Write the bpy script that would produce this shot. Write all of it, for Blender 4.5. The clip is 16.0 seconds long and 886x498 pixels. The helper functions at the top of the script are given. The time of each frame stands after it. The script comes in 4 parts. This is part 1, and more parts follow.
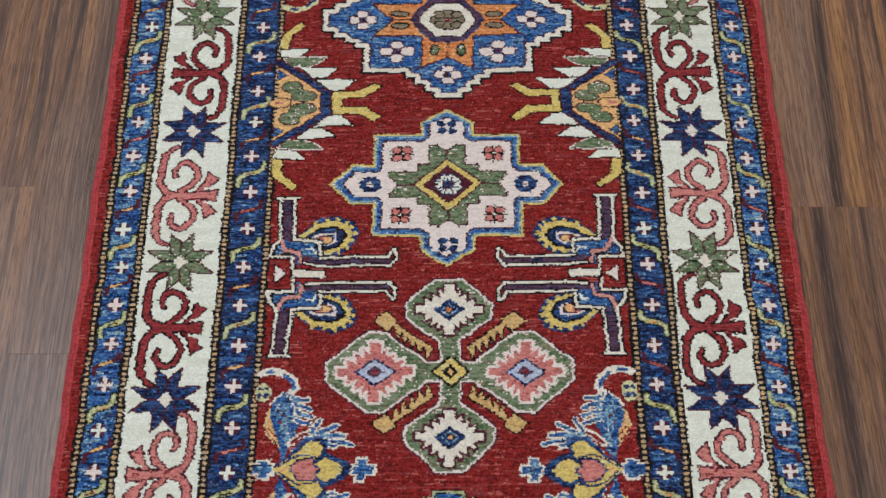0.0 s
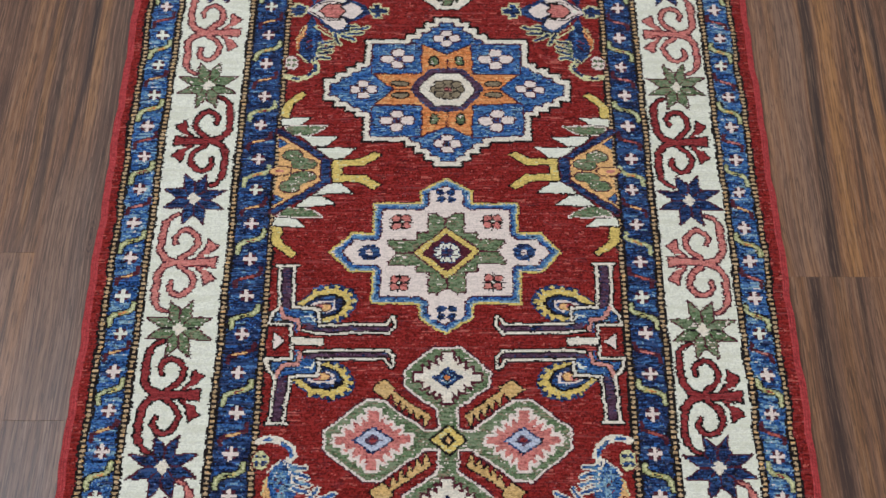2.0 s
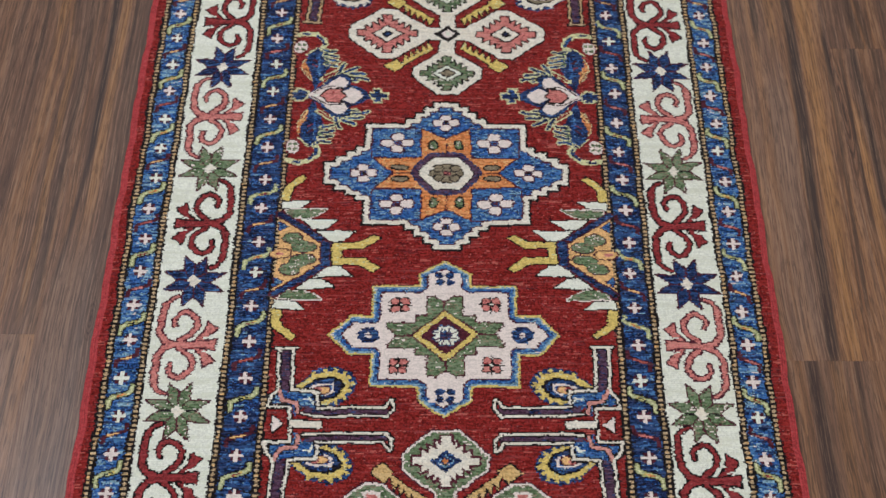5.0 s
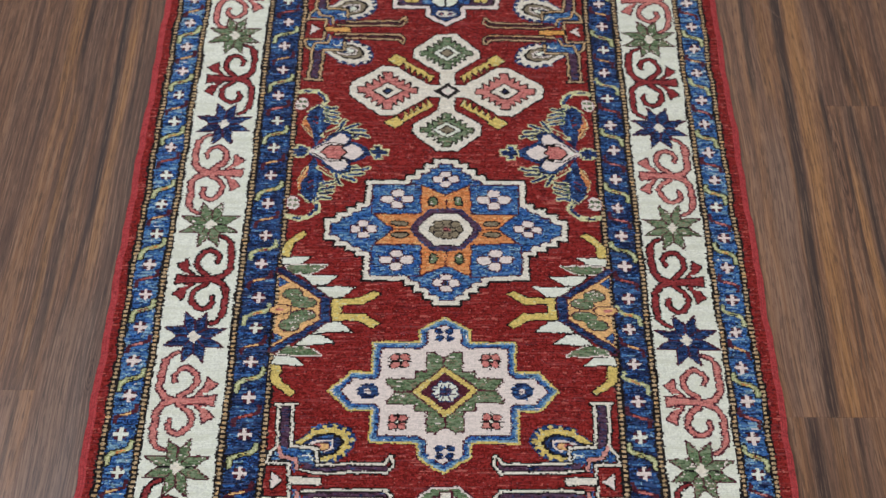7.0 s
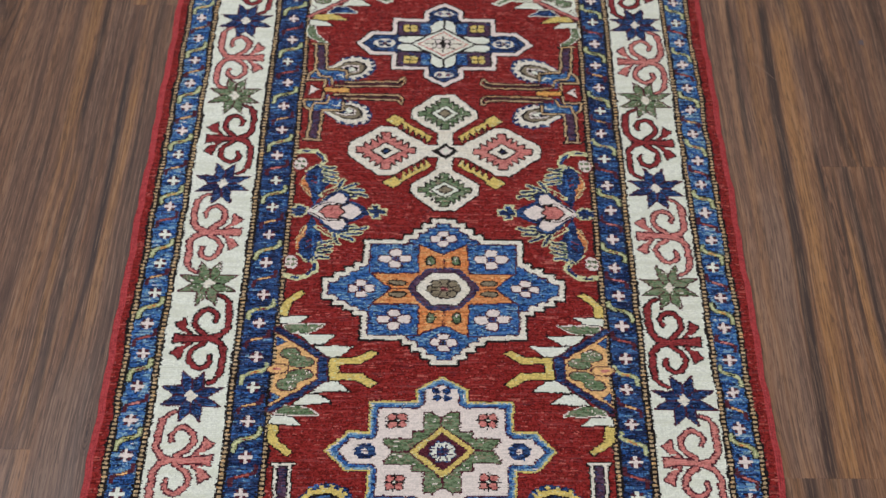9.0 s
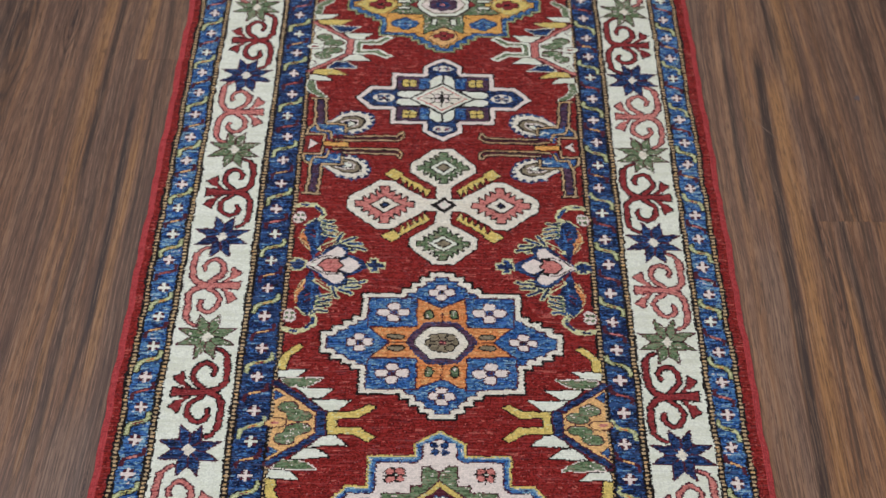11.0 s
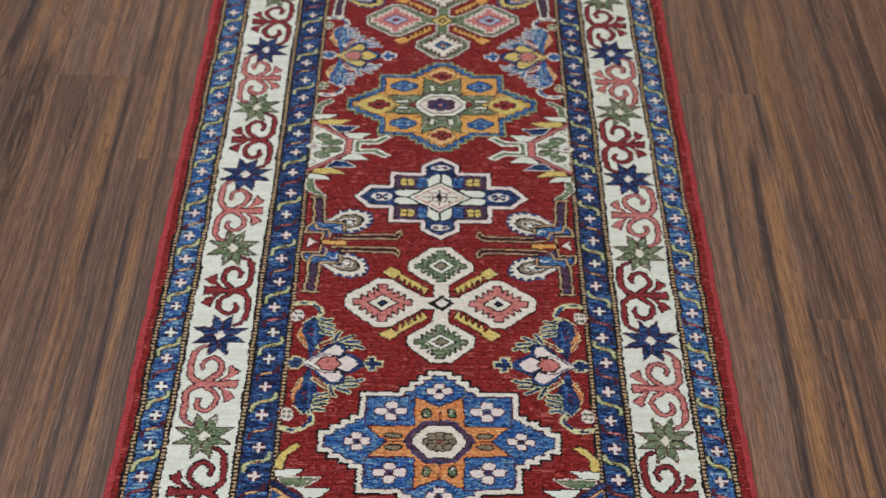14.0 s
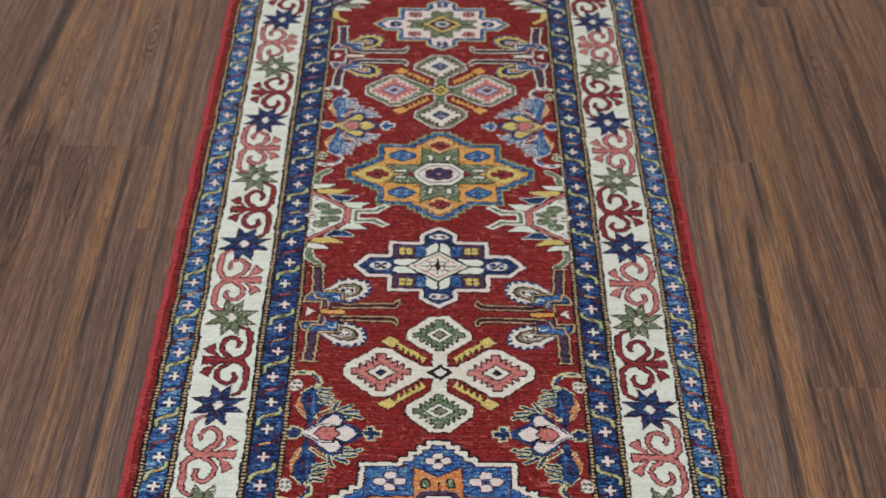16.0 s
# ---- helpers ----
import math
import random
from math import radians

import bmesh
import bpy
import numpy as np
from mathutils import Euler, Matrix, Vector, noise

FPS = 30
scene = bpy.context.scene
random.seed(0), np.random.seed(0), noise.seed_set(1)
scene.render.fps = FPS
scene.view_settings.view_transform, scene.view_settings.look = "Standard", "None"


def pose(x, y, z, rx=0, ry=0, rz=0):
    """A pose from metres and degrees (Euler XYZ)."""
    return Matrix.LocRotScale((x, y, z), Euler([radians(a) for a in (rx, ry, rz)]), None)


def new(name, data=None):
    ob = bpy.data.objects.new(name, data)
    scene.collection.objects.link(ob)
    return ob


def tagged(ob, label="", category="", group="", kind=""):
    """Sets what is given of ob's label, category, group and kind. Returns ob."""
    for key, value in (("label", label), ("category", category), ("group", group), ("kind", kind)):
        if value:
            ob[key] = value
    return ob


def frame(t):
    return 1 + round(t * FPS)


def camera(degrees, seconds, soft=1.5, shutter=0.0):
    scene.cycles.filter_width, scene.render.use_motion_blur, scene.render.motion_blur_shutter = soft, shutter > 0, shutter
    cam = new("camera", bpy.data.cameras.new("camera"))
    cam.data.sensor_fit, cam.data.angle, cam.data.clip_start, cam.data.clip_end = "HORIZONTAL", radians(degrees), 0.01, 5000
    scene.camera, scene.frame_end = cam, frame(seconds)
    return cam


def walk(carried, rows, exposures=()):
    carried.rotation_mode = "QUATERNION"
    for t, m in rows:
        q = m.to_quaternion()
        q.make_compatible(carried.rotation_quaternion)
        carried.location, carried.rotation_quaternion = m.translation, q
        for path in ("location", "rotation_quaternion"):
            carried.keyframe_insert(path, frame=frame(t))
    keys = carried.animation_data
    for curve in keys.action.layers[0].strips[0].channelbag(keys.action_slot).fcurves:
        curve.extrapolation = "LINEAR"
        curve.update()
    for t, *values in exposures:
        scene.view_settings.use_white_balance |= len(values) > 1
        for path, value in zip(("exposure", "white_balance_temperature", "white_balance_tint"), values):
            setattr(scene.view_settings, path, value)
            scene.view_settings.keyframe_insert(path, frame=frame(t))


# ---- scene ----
cam = camera(34.88, 16.0, soft=1.5)
cam.data.dof.use_dof, cam.data.dof.focus_distance, cam.data.dof.aperture_fstop = True, 1.62, 9.0
# seconds, place in metres, turn in degrees: a tripod head that tilts slowly upwards
PATH = [
    (0, -0.0071, -0.8700, 1.3561, 30.355, -0.148, -0.180),
    (0.5, -0.0069, -0.8701, 1.3574, 31.061, -0.171, -0.184),
    (1, -0.0067, -0.8703, 1.3588, 31.715, -0.216, -0.056),
    (1.5, -0.0066, -0.8704, 1.3602, 32.347, -0.236, -0.004),
    (2, -0.0064, -0.8706, 1.3615, 33.036, -0.319, 0.047),
    (2.5, -0.0062, -0.8707, 1.3629, 33.705, -0.352, 0.047),
    (3, -0.0061, -0.8709, 1.3642, 34.282, -0.411, 0.142),
    (3.5, -0.0059, -0.8710, 1.3656, 34.820, -0.414, 0.159),
    (4, -0.0057, -0.8712, 1.3670, 35.305, -0.379, 0.136),
    (6.5, -0.0049, -0.8719, 1.3738, 37.868, -0.495, 0.247),
    (7, -0.0047, -0.8721, 1.3751, 38.448, -0.435, 0.215),
    (7.5, -0.0046, -0.8723, 1.3765, 38.976, -0.429, 0.220),
    (8, -0.0044, -0.8724, 1.3778, 39.534, -0.473, 0.245),
    (8.5, -0.0043, -0.8726, 1.3792, 40.157, -0.553, 0.282),
    (9, -0.0041, -0.8727, 1.3806, 40.768, -0.567, 0.253),
    (11.5, -0.0033, -0.8735, 1.3874, 43.436, -0.684, 0.307),
    (12, -0.0031, -0.8736, 1.3887, 44.074, -0.665, 0.261),
    (12.5, -0.0029, -0.8738, 1.3901, 44.686, -0.668, 0.233),
    (13, -0.0028, -0.8739, 1.3914, 45.329, -0.699, 0.262),
    (13.5, -0.0026, -0.8741, 1.3928, 45.991, -0.748, 0.294),
    (14, -0.0024, -0.8742, 1.3942, 46.693, -0.705, 0.247),
    (14.5, -0.0023, -0.8744, 1.3955, 47.383, -0.658, 0.147),
    (15, -0.0021, -0.8745, 1.3969, 48.116, -0.723, 0.213),
    (15.5, -0.0019, -0.8747, 1.3982, 48.773, -0.602, 0.099),
    (16, -0.0018, -0.8749, 1.3996, 49.395, -0.617, 0.102),
]
walk(cam, [(t, pose(x, y, z, rx, ry, rz)) for t, x, y, z, rx, ry, rz in PATH])

# ---- light ----
ROOM_X, ROOM_Y0, ROOM_Y1, ROOM_Z = 2.4, -2.2, 3.6, 2.7
world = bpy.data.worlds.new("world")
scene.world = world
world.use_nodes = True
world.node_tree.nodes["Background"].inputs[0].default_value = (0.8, 0.88, 1.0, 1)
world.node_tree.nodes["Background"].inputs[1].default_value = 0.2


def overhead_light(x, y, sx, sy, power, tint=(1.0, 0.97, 0.93)):
    data = bpy.data.lights.new("added_overhead_light", "AREA")
    data.shape, data.size, data.size_y, data.energy, data.color = "RECTANGLE", sx, sy, power, tint
    lamp = new("added_overhead_light", data)
    lamp.matrix_world = pose(x, y, ROOM_Z - 0.02)


# unseen cool source, placed so its reflection lies on the near-left floor
overhead_light(-1.42, 0.35, 0.9, 1.7, 52.5, (0.80, 0.88, 1.0))
# two unseen fills, added to balance brightness near and far along the rug
overhead_light(1.25, -0.9, 0.9, 1.1, 36, (0.91, 0.94, 1.0))
overhead_light(0.0, 2.4, 1.6, 0.6, 25.5, (1.0, 0.96, 0.93))


# ---- materials ----
def graph(name):
    mat = bpy.data.materials.new(name)
    mat.use_nodes = True
    t = mat.node_tree
    return mat, t, t.nodes["Principled BSDF"]


def node(t, kind, links=(), **values):
    n = t.nodes.new(kind)
    for key, value in values.items():
        if key in ("operation", "blend_type", "data_type", "noise_dimensions", "wave_type", "bands_direction", "interpolation_type", "clamp_factor", "feature"):
            set_kind(n, key, value)
        else:
            n.inputs[key.replace("_", " ")].default_value = value
    for socket, source in links:
        t.links.new(source, n.inputs[socket])
    return n


def set_kind(n, key, value):
    if key == "operation":
        n.operation = value
    elif key == "blend_type":
        n.blend_type = value
    elif key == "data_type":
        n.data_type = value
    elif key == "noise_dimensions":
        n.noise_dimensions = value
    elif key == "wave_type":
        n.wave_type = value
    elif key == "bands_direction":
        n.bands_direction = value
    elif key == "feature":
        n.feature = value


def maths(t, op, a, b=None):
    n = t.nodes.new("ShaderNodeMath")
    n.operation = op
    for i, v in enumerate((a, b)):
        if v is None:
            continue
        if isinstance(v, (int, float)):
            n.inputs[i].default_value = v
        else:
            t.links.new(v, n.inputs[i])
    return n.outputs[0]


def scaled(t, vector, sx, sy, sz):
    n = t.nodes.new("ShaderNodeVectorMath")
    n.operation = "MULTIPLY"
    t.links.new(vector, n.inputs[0])
    n.inputs[1].default_value = (sx, sy, sz)
    return n.outputs[0]


def ramp(t, value, stops):
    n = t.nodes.new("ShaderNodeValToRGB")
    e = n.color_ramp.elements
    while len(e) < len(stops):
        e.new(0.5)
    for el, (p, c) in zip(e, stops):
        el.position, el.color = p, (*c, 1)
    t.links.new(value, n.inputs[0])
    return n.outputs[0]


def mixed(t, factor, a, b, blend="MIX"):
    n = t.nodes.new("ShaderNodeMix")
    n.data_type, n.blend_type = "RGBA", blend
    for i, v in ((0, factor), (6, a), (7, b)):
        if isinstance(v, (int, float)):
            n.inputs[i].default_value = v
        elif isinstance(v, tuple):
            n.inputs[i].default_value = (*v, 1)
        else:
            t.links.new(v, n.inputs[i])
    return n.outputs[2]


def srgb(r, g, b):
    return tuple((v / 255 / 12.92 if v <= 10 else ((v / 255 + 0.055) / 1.055) ** 2.4) for v in (r, g, b))


KNOT = 0.0016


def wool(name, rgb, second=None, streak=0.5, contrast=1.0):
    """Hand-spun dyed wool: each knot a little different, dye lots in rows across the rug, short lint."""
    mat, t, p = graph(name)
    here = t.nodes.new("ShaderNodeNewGeometry").outputs["Position"]
    base = srgb(*rgb)
    light = tuple(min(0.84, c * (1 + 0.55 * contrast) + 0.009 * contrast) for c in base)
    dark = tuple(c * (1 - 0.62 * contrast) for c in base)
    rows = node(t, "ShaderNodeTexNoise", [("Vector", scaled(t, here, 120, 330, 1))], Scale=1.0, Detail=2.0, Roughness=0.6).outputs[0]
    lots = node(t, "ShaderNodeTexNoise", [("Vector", scaled(t, here, 11, 95, 1))], Scale=1.0, Detail=4.0, Roughness=0.65).outputs[0]
    wisp = node(t, "ShaderNodeTexNoise", [("Vector", scaled(t, here, 18, 330, 1))], Scale=1.0, Detail=3.0, Roughness=0.6).outputs[0]
    cell = t.nodes.new("ShaderNodeVectorMath")
    cell.operation = "SNAP"
    t.links.new(here, cell.inputs[0])
    cell.inputs[1].default_value = (KNOT, KNOT, 1)
    knot = node(t, "ShaderNodeTexWhiteNoise", [("Vector", cell.outputs[0])]).outputs[0]
    colour = ramp(t, maths(t, "ADD", maths(t, "MULTIPLY", rows, 0.7), maths(t, "MULTIPLY", knot, 0.3)), [(0.39, dark), (0.47, base), (0.52, base), (0.6, light)])
    if second:
        edge = maths(t, "ADD", maths(t, "MULTIPLY", lots, 0.55), maths(t, "MULTIPLY", rows, 0.45))
        colour = mixed(t, maths(t, "MULTIPLY", ramp(t, edge, [(0.48, (0, 0, 0)), (0.57, (1, 1, 1))]), streak), colour, srgb(*second))
    else:
        colour = mixed(t, maths(t, "MULTIPLY", ramp(t, lots, [(0.45, (0, 0, 0)), (0.68, (1, 1, 1))]), streak), colour, light)
    thread = maths(t, "MULTIPLY", ramp(t, wisp, [(0.56, (0, 0, 0)), (0.66, (1, 1, 1))]), 0.62 * contrast)
    colour = mixed(t, thread, colour, tuple(0.05 + 0.9 * c for c in light))
    shade = maths(t, "MULTIPLY", ramp(t, wisp, [(0.34, (1, 1, 1)), (0.46, (0, 0, 0))]), 0.55 * contrast)
    colour = mixed(t, shade, colour, dark)
    lint = maths(t, "MULTIPLY", maths(t, "GREATER_THAN", knot, 0.988), 0.25 * contrast)
    colour = mixed(t, lint, colour, tuple(0.3 + 0.6 * c for c in base))
    t.links.new(colour, p.inputs["Base Color"])
    p.inputs["Roughness"].default_value = 0.85
    p.inputs["Specular IOR Level"].default_value = 0.1
    p.inputs["Sheen Weight"].default_value = 0.05
    p.inputs["Sheen Roughness"].default_value = 0.4
    fluff = node(t, "ShaderNodeTexNoise", [("Vector", here)], Scale=620.0, Detail=2.0).outputs[0]
    # the rows of knots stand as fine ribs across the rug
    along = node(t, "ShaderNodeSeparateXYZ", [("Vector", here)]).outputs[1]
    ribs = maths(t, "SINE", maths(t, "ADD", maths(t, "MULTIPLY", along, 2400.0), maths(t, "MULTIPLY", lots, 5.0)))
    fluff = maths(t, "ADD", fluff, maths(t, "MULTIPLY", ribs, 0.28))
    height = maths(t, "ADD", maths(t, "MULTIPLY", knot, 0.5), maths(t, "ADD", fluff, maths(t, "MULTIPLY", rows, 0.8)))
    bump = node(t, "ShaderNodeBump", [("Height", height)], Strength=0.5, Distance=0.0013)
    t.links.new(bump.outputs[0], p.inputs["Normal"])
    return mat


# dyes of the rug, by the letter with which the design calls them
DYES = [
    ("r", "madder_red_wool", (118, 28, 25), None, 0.24, 0.8, 0.0),
    ("d", "deep_red_pile_wool", (96, 23, 26), None, 0.2, 0.8, 0.0),
    ("m", "maroon_wool", (74, 27, 38), None, 0.3, 0.7, -0.2),
    ("k", "dark_brown_wool", (22, 16, 16), None, 0.15, 0.6, -0.5),
    ("n", "navy_wool", (20, 32, 68), (50, 82, 130), 0.7, 1.1, 0.1),
    ("b", "mid_blue_wool", (34, 76, 134), (88, 132, 166), 0.6, 1.0, 0.1),
    ("l", "light_blue_wool", (114, 144, 160), None, 0.4, 0.8, 0.1),
    ("w", "ivory_wool", (214, 215, 202), (195, 196, 175), 0.6, 0.2, 0.2),
    ("c", "blush_ivory_wool", (212, 198, 190), None, 0.3, 0.22, 0.2),
    ("g", "sage_green_wool", (86, 106, 74), (132, 140, 116), 0.65, 0.8, 0.1),
    ("y", "straw_yellow_wool", (196, 172, 98), None, 0.4, 0.45, 0.1),
    ("o", "orange_wool", (190, 114, 64), (208, 156, 106), 0.5, 0.6, 0.1),
    ("t", "apricot_tan_wool", (206, 162, 108), None, 0.4, 0.45, 0.1),
    ("p", "salmon_pink_wool", (184, 108, 102), (196, 134, 122), 0.6, 0.55, 0.1),
    ("e", "bead_tan_wool", (184, 158, 124), (150, 122, 84), 0.7, 0.6, 0.2),
    ("q", "brick_red_wool", (128, 44, 46), None, 0.3, 0.6, 0.1),
    ("u", "plum_wool", (72, 44, 62), (94, 74, 98), 0.5, 0.8, 0.0),
    ("h", "grey_olive_wool", (122, 110, 90), None, 0.4, 0.6, 0.1),
    ("z", "lime_ivory_wool", (190, 188, 144), None, 0.4, 0.5, 0.1),
    ("v", "faded_red_wool", (160, 80, 72), None, 0.3, 0.5, 0.0),
    ("f", "pale_rose_wool", (188, 132, 122), None, 0.3, 0.5, 0.0),
    ("i", "warm_ivory_wool", (214, 207, 193), (200, 187, 166), 0.5, 0.3, 0.2),
    ("x", "tan_gold_wool", (188, 154, 100), (202, 174, 128), 0.5, 0.5, 0.1),
    ("j", "pale_grey_blue_wool", (172, 178, 194), (130, 146, 176), 0.5, 0.5, 0.1),
    ("s", "olive_straw_wool", (146, 150, 104), (168, 176, 146), 0.7, 0.6, 0.1),
    ("a", "amber_wool", (202, 146, 76), (206, 166, 100), 0.6, 0.5, 0.1),
]
CODE = {row[0]: i for i, row in enumerate(DYES)}
WOOL = [wool(*row[1:6]) for row in DYES]
RISE = [row[6] / 1000 for row in DYES]
CORD = wool("selvedge_red_wool", (164, 60, 62), None, 0.5, 0.5)


def ranged(t, value, a, b, c=0.0, d=1.0):
    """value, eased from the span a to b into the span c to d."""
    n = t.nodes.new("ShaderNodeMapRange")
    n.interpolation_type = "SMOOTHSTEP"
    t.links.new(value, n.inputs[0])
    for i, v in enumerate((a, b, c, d)):
        n.inputs[i + 1].default_value = v
    return n.outputs[0]


CHARCOAL, UMBER, HONEY, ASH = srgb(44, 36, 37), srgb(66, 45, 39), srgb(150, 108, 68), srgb(116, 96, 85)


def vinyl_wood(name="walnut_plank", veins=(), hearts=()):
    """Wood-look plank. veins: (from x, y, to x, y, half width, strength, tint) of its printed streaks;
    hearts: (x, y, reach across, reach along) of its knots and cathedral figures, in metres of the room."""
    mat, t, p = graph(name)
    here = t.nodes.new("ShaderNodeNewGeometry").outputs["Position"]
    luck = t.nodes.new("ShaderNodeObjectInfo").outputs["Random"]
    shift = t.nodes.new("ShaderNodeCombineXYZ")
    for i, k in enumerate((37.0, 91.0, 13.0)):
        t.links.new(maths(t, "MULTIPLY", luck, k), shift.inputs[i])
    add = t.nodes.new("ShaderNodeVectorMath")
    t.links.new(here, add.inputs[0])
    t.links.new(shift.outputs[0], add.inputs[1])
    at = add.outputs[0]
    bend = node(t, "ShaderNodeTexNoise", [("Vector", scaled(t, at, 5, 1.5, 1))], Scale=1.0, Detail=2.0).outputs[0]
    drift = maths(t, "MULTIPLY", maths(t, "SUBTRACT", bend, 0.5), 0.05)
    swerve = t.nodes.new("ShaderNodeCombineXYZ")
    t.links.new(drift, swerve.inputs[0])
    warped = t.nodes.new("ShaderNodeVectorMath")
    t.links.new(at, warped.inputs[0])
    t.links.new(swerve.outputs[0], warped.inputs[1])
    way = warped.outputs[0]

    def grain(sx, sy, detail=2.0, rough=0.55):
        return node(t, "ShaderNodeTexNoise", [("Vector", scaled(t, way, sx, sy, 1))], Scale=1.0, Detail=detail, Roughness=rough).outputs[0]

    broad, bands, lines, fine = grain(34, 0.7), grain(95, 1.7, 3.0, 0.6), grain(300, 2.6), grain(700, 11, 3.0, 0.7)
    tone = maths(t, "ADD", maths(t, "MULTIPLY", broad, 0.62), maths(t, "MULTIPLY", bands, 0.38))
    colour = ramp(t, tone, [(0.35, srgb(86, 65, 56)), (0.44, srgb(108, 81, 67)), (0.51, srgb(123, 91, 71)), (0.59, srgb(141, 102, 72)), (0.68, srgb(114, 85, 69))])
    cool = ranged(t, grain(22, 0.5), 0.48, 0.66)
    colour = mixed(t, maths(t, "MULTIPLY", cool, 0.4), colour, ASH)
    colour = mixed(t, maths(t, "MULTIPLY", ranged(t, grain(60, 0.8, 3.0), 0.55, 0.63), 0.14 if veins else 0.8), colour, CHARCOAL)
    colour = mixed(t, maths(t, "MULTIPLY", ranged(t, grain(150, 1.6), 0.51, 0.61), 0.28), colour, srgb(84, 57, 47))
    split = t.nodes.new("ShaderNodeSeparateXYZ")
    t.links.new(here, split.inputs[0])
    px, py = split.outputs[0], split.outputs[1]
    frayed = maths(t, "MULTIPLY", maths(t, "SUBTRACT", maths(t, "ADD", maths(t, "MULTIPLY", lines, 0.6), maths(t, "MULTIPLY", fine, 0.4)), 0.5), 2.2)
    sway = maths(t, "MULTIPLY", maths(t, "SUBTRACT", bend, 0.5), 0.012)
    for x0, y0, x1, y1, half, strength, tint in veins:
        k = (x1 - x0) / (y1 - y0)
        middle = maths(t, "ADD", maths(t, "MULTIPLY", py, k), x0 - k * y0)
        off = maths(t, "ABSOLUTE", maths(t, "SUBTRACT", maths(t, "ADD", px, sway), middle))
        near = maths(t, "ADD", maths(t, "DIVIDE", off, half * 0.85), frayed)
        low, high = min(y0, y1), max(y0, y1)
        ends = maths(t, "MULTIPLY", ranged(t, py, low - 0.06, low + 0.03), ranged(t, py, high + 0.06, high - 0.03))
        colour = mixed(t, maths(t, "MULTIPLY", maths(t, "MULTIPLY", ranged(t, near, 1.45, 0.55), ends), strength), colour, tint)
    for x, y, across, along in hearts:
        u = maths(t, "DIVIDE", maths(t, "SUBTRACT", maths(t, "ADD", px, sway), x), across)
        v = maths(t, "DIVIDE", maths(t, "SUBTRACT", py, y), along)
        reach = maths(t, "SQRT", maths(t, "ADD", maths(t, "MULTIPLY", u, u), maths(t, "MULTIPLY", v, v)))
        reach = maths(t, "ADD", reach, maths(t, "MULTIPLY", maths(t, "SUBTRACT", bands, 0.5), 0.4))
        loops = ranged(t, maths(t, "SINE", maths(t, "MULTIPLY", reach, 24.0)), 0.1, 0.9)
        colour = mixed(t, maths(t, "MULTIPLY", maths(t, "MULTIPLY", loops, ranged(t, reach, 1.15, 0.6)), 0.85), colour, srgb(58, 42, 38))
        colour = mixed(t, maths(t, "MULTIPLY", ranged(t, reach, 0.22, 0.08), 0.6), colour, CHARCOAL)
    # fine dark and pale lines of the grain, then open pores
    colour = mixed(t, maths(t, "MULTIPLY", ranged(t, lines, 0.51, 0.6), 0.32), colour, UMBER)
    colour = mixed(t, maths(t, "MULTIPLY", ranged(t, lines, 0.45, 0.36), 0.2), colour, srgb(156, 122, 96))
    colour = mixed(t, maths(t, "MULTIPLY", ranged(t, fine, 0.52, 0.6), 0.46), colour, srgb(56, 43, 40))
    colour = mixed(t, maths(t, "MULTIPLY", ranged(t, fine, 0.45, 0.37), 0.36), colour, srgb(160, 130, 108))
    pores = node(t, "ShaderNodeTexNoise", [("Vector", scaled(t, way, 800, 40, 1))], Scale=1.0, Detail=1.0).outputs[0]
    colour = mixed(t, maths(t, "MULTIPLY", ranged(t, pores, 0.56, 0.64), 0.5), colour, srgb(50, 39, 37))
    each = ramp(t, luck, [(0.0, (0.9, 0.89, 0.89)), (1.0, (1.12, 1.1, 1.07))])
    colour = mixed(t, 1.0, colour, each, "MULTIPLY")
    t.links.new(colour, p.inputs["Base Color"])
    t.links.new(maths(t, "ADD", 0.28, maths(t, "MULTIPLY", fine, 0.14)), p.inputs["Roughness"])
    p.inputs["Specular IOR Level"].default_value = 0.38
    relief = maths(t, "ADD", maths(t, "MULTIPLY", fine, 0.7), maths(t, "MULTIPLY", bands, 0.3))
    bump = node(t, "ShaderNodeBump", [("Height", relief)], Strength=0.25, Distance=0.0006)
    t.links.new(bump.outputs[0], p.inputs["Normal"])
    return mat


def plain(name, rgb, rough, grain=40.0):
    mat, t, p = graph(name)
    here = t.nodes.new("ShaderNodeNewGeometry").outputs["Position"]
    n = node(t, "ShaderNodeTexNoise", [("Vector", here)], Scale=grain, Detail=4.0).outputs[0]
    base = srgb(*rgb)
    t.links.new(ramp(t, n, [(0.3, tuple(c * 0.88 for c in base)), (0.7, base)]), p.inputs["Base Color"])
    p.inputs["Roughness"].default_value = rough
    bump = node(t, "ShaderNodeBump", [("Height", n)], Strength=0.15, Distance=0.002)
    t.links.new(bump.outputs[0], p.inputs["Normal"])
    return mat


WOOD = vinyl_wood()
PAINT = plain("wall_paint", (216, 212, 204), 0.8)
SCREED = plain("screed", (70, 62, 56), 0.9, 15.0)
JUTE = plain("rug_backing_weave", (58, 24, 24), 0.95, 300.0)


# ---- structure ----
def box_mesh(name, x0, x1, y0, y1, z0, z1, mat):
    bm = bmesh.new()
    bmesh.ops.create_cube(bm, size=1, matrix=Matrix.Translation(((x0 + x1) / 2, (y0 + y1) / 2, (z0 + z1) / 2)) @ Matrix.Diagonal((x1 - x0, y1 - y0, z1 - z0, 1)))
    me = bpy.data.meshes.new(name)
    bm.to_mesh(me)
    bm.free()
    me.materials.append(mat)
    return me


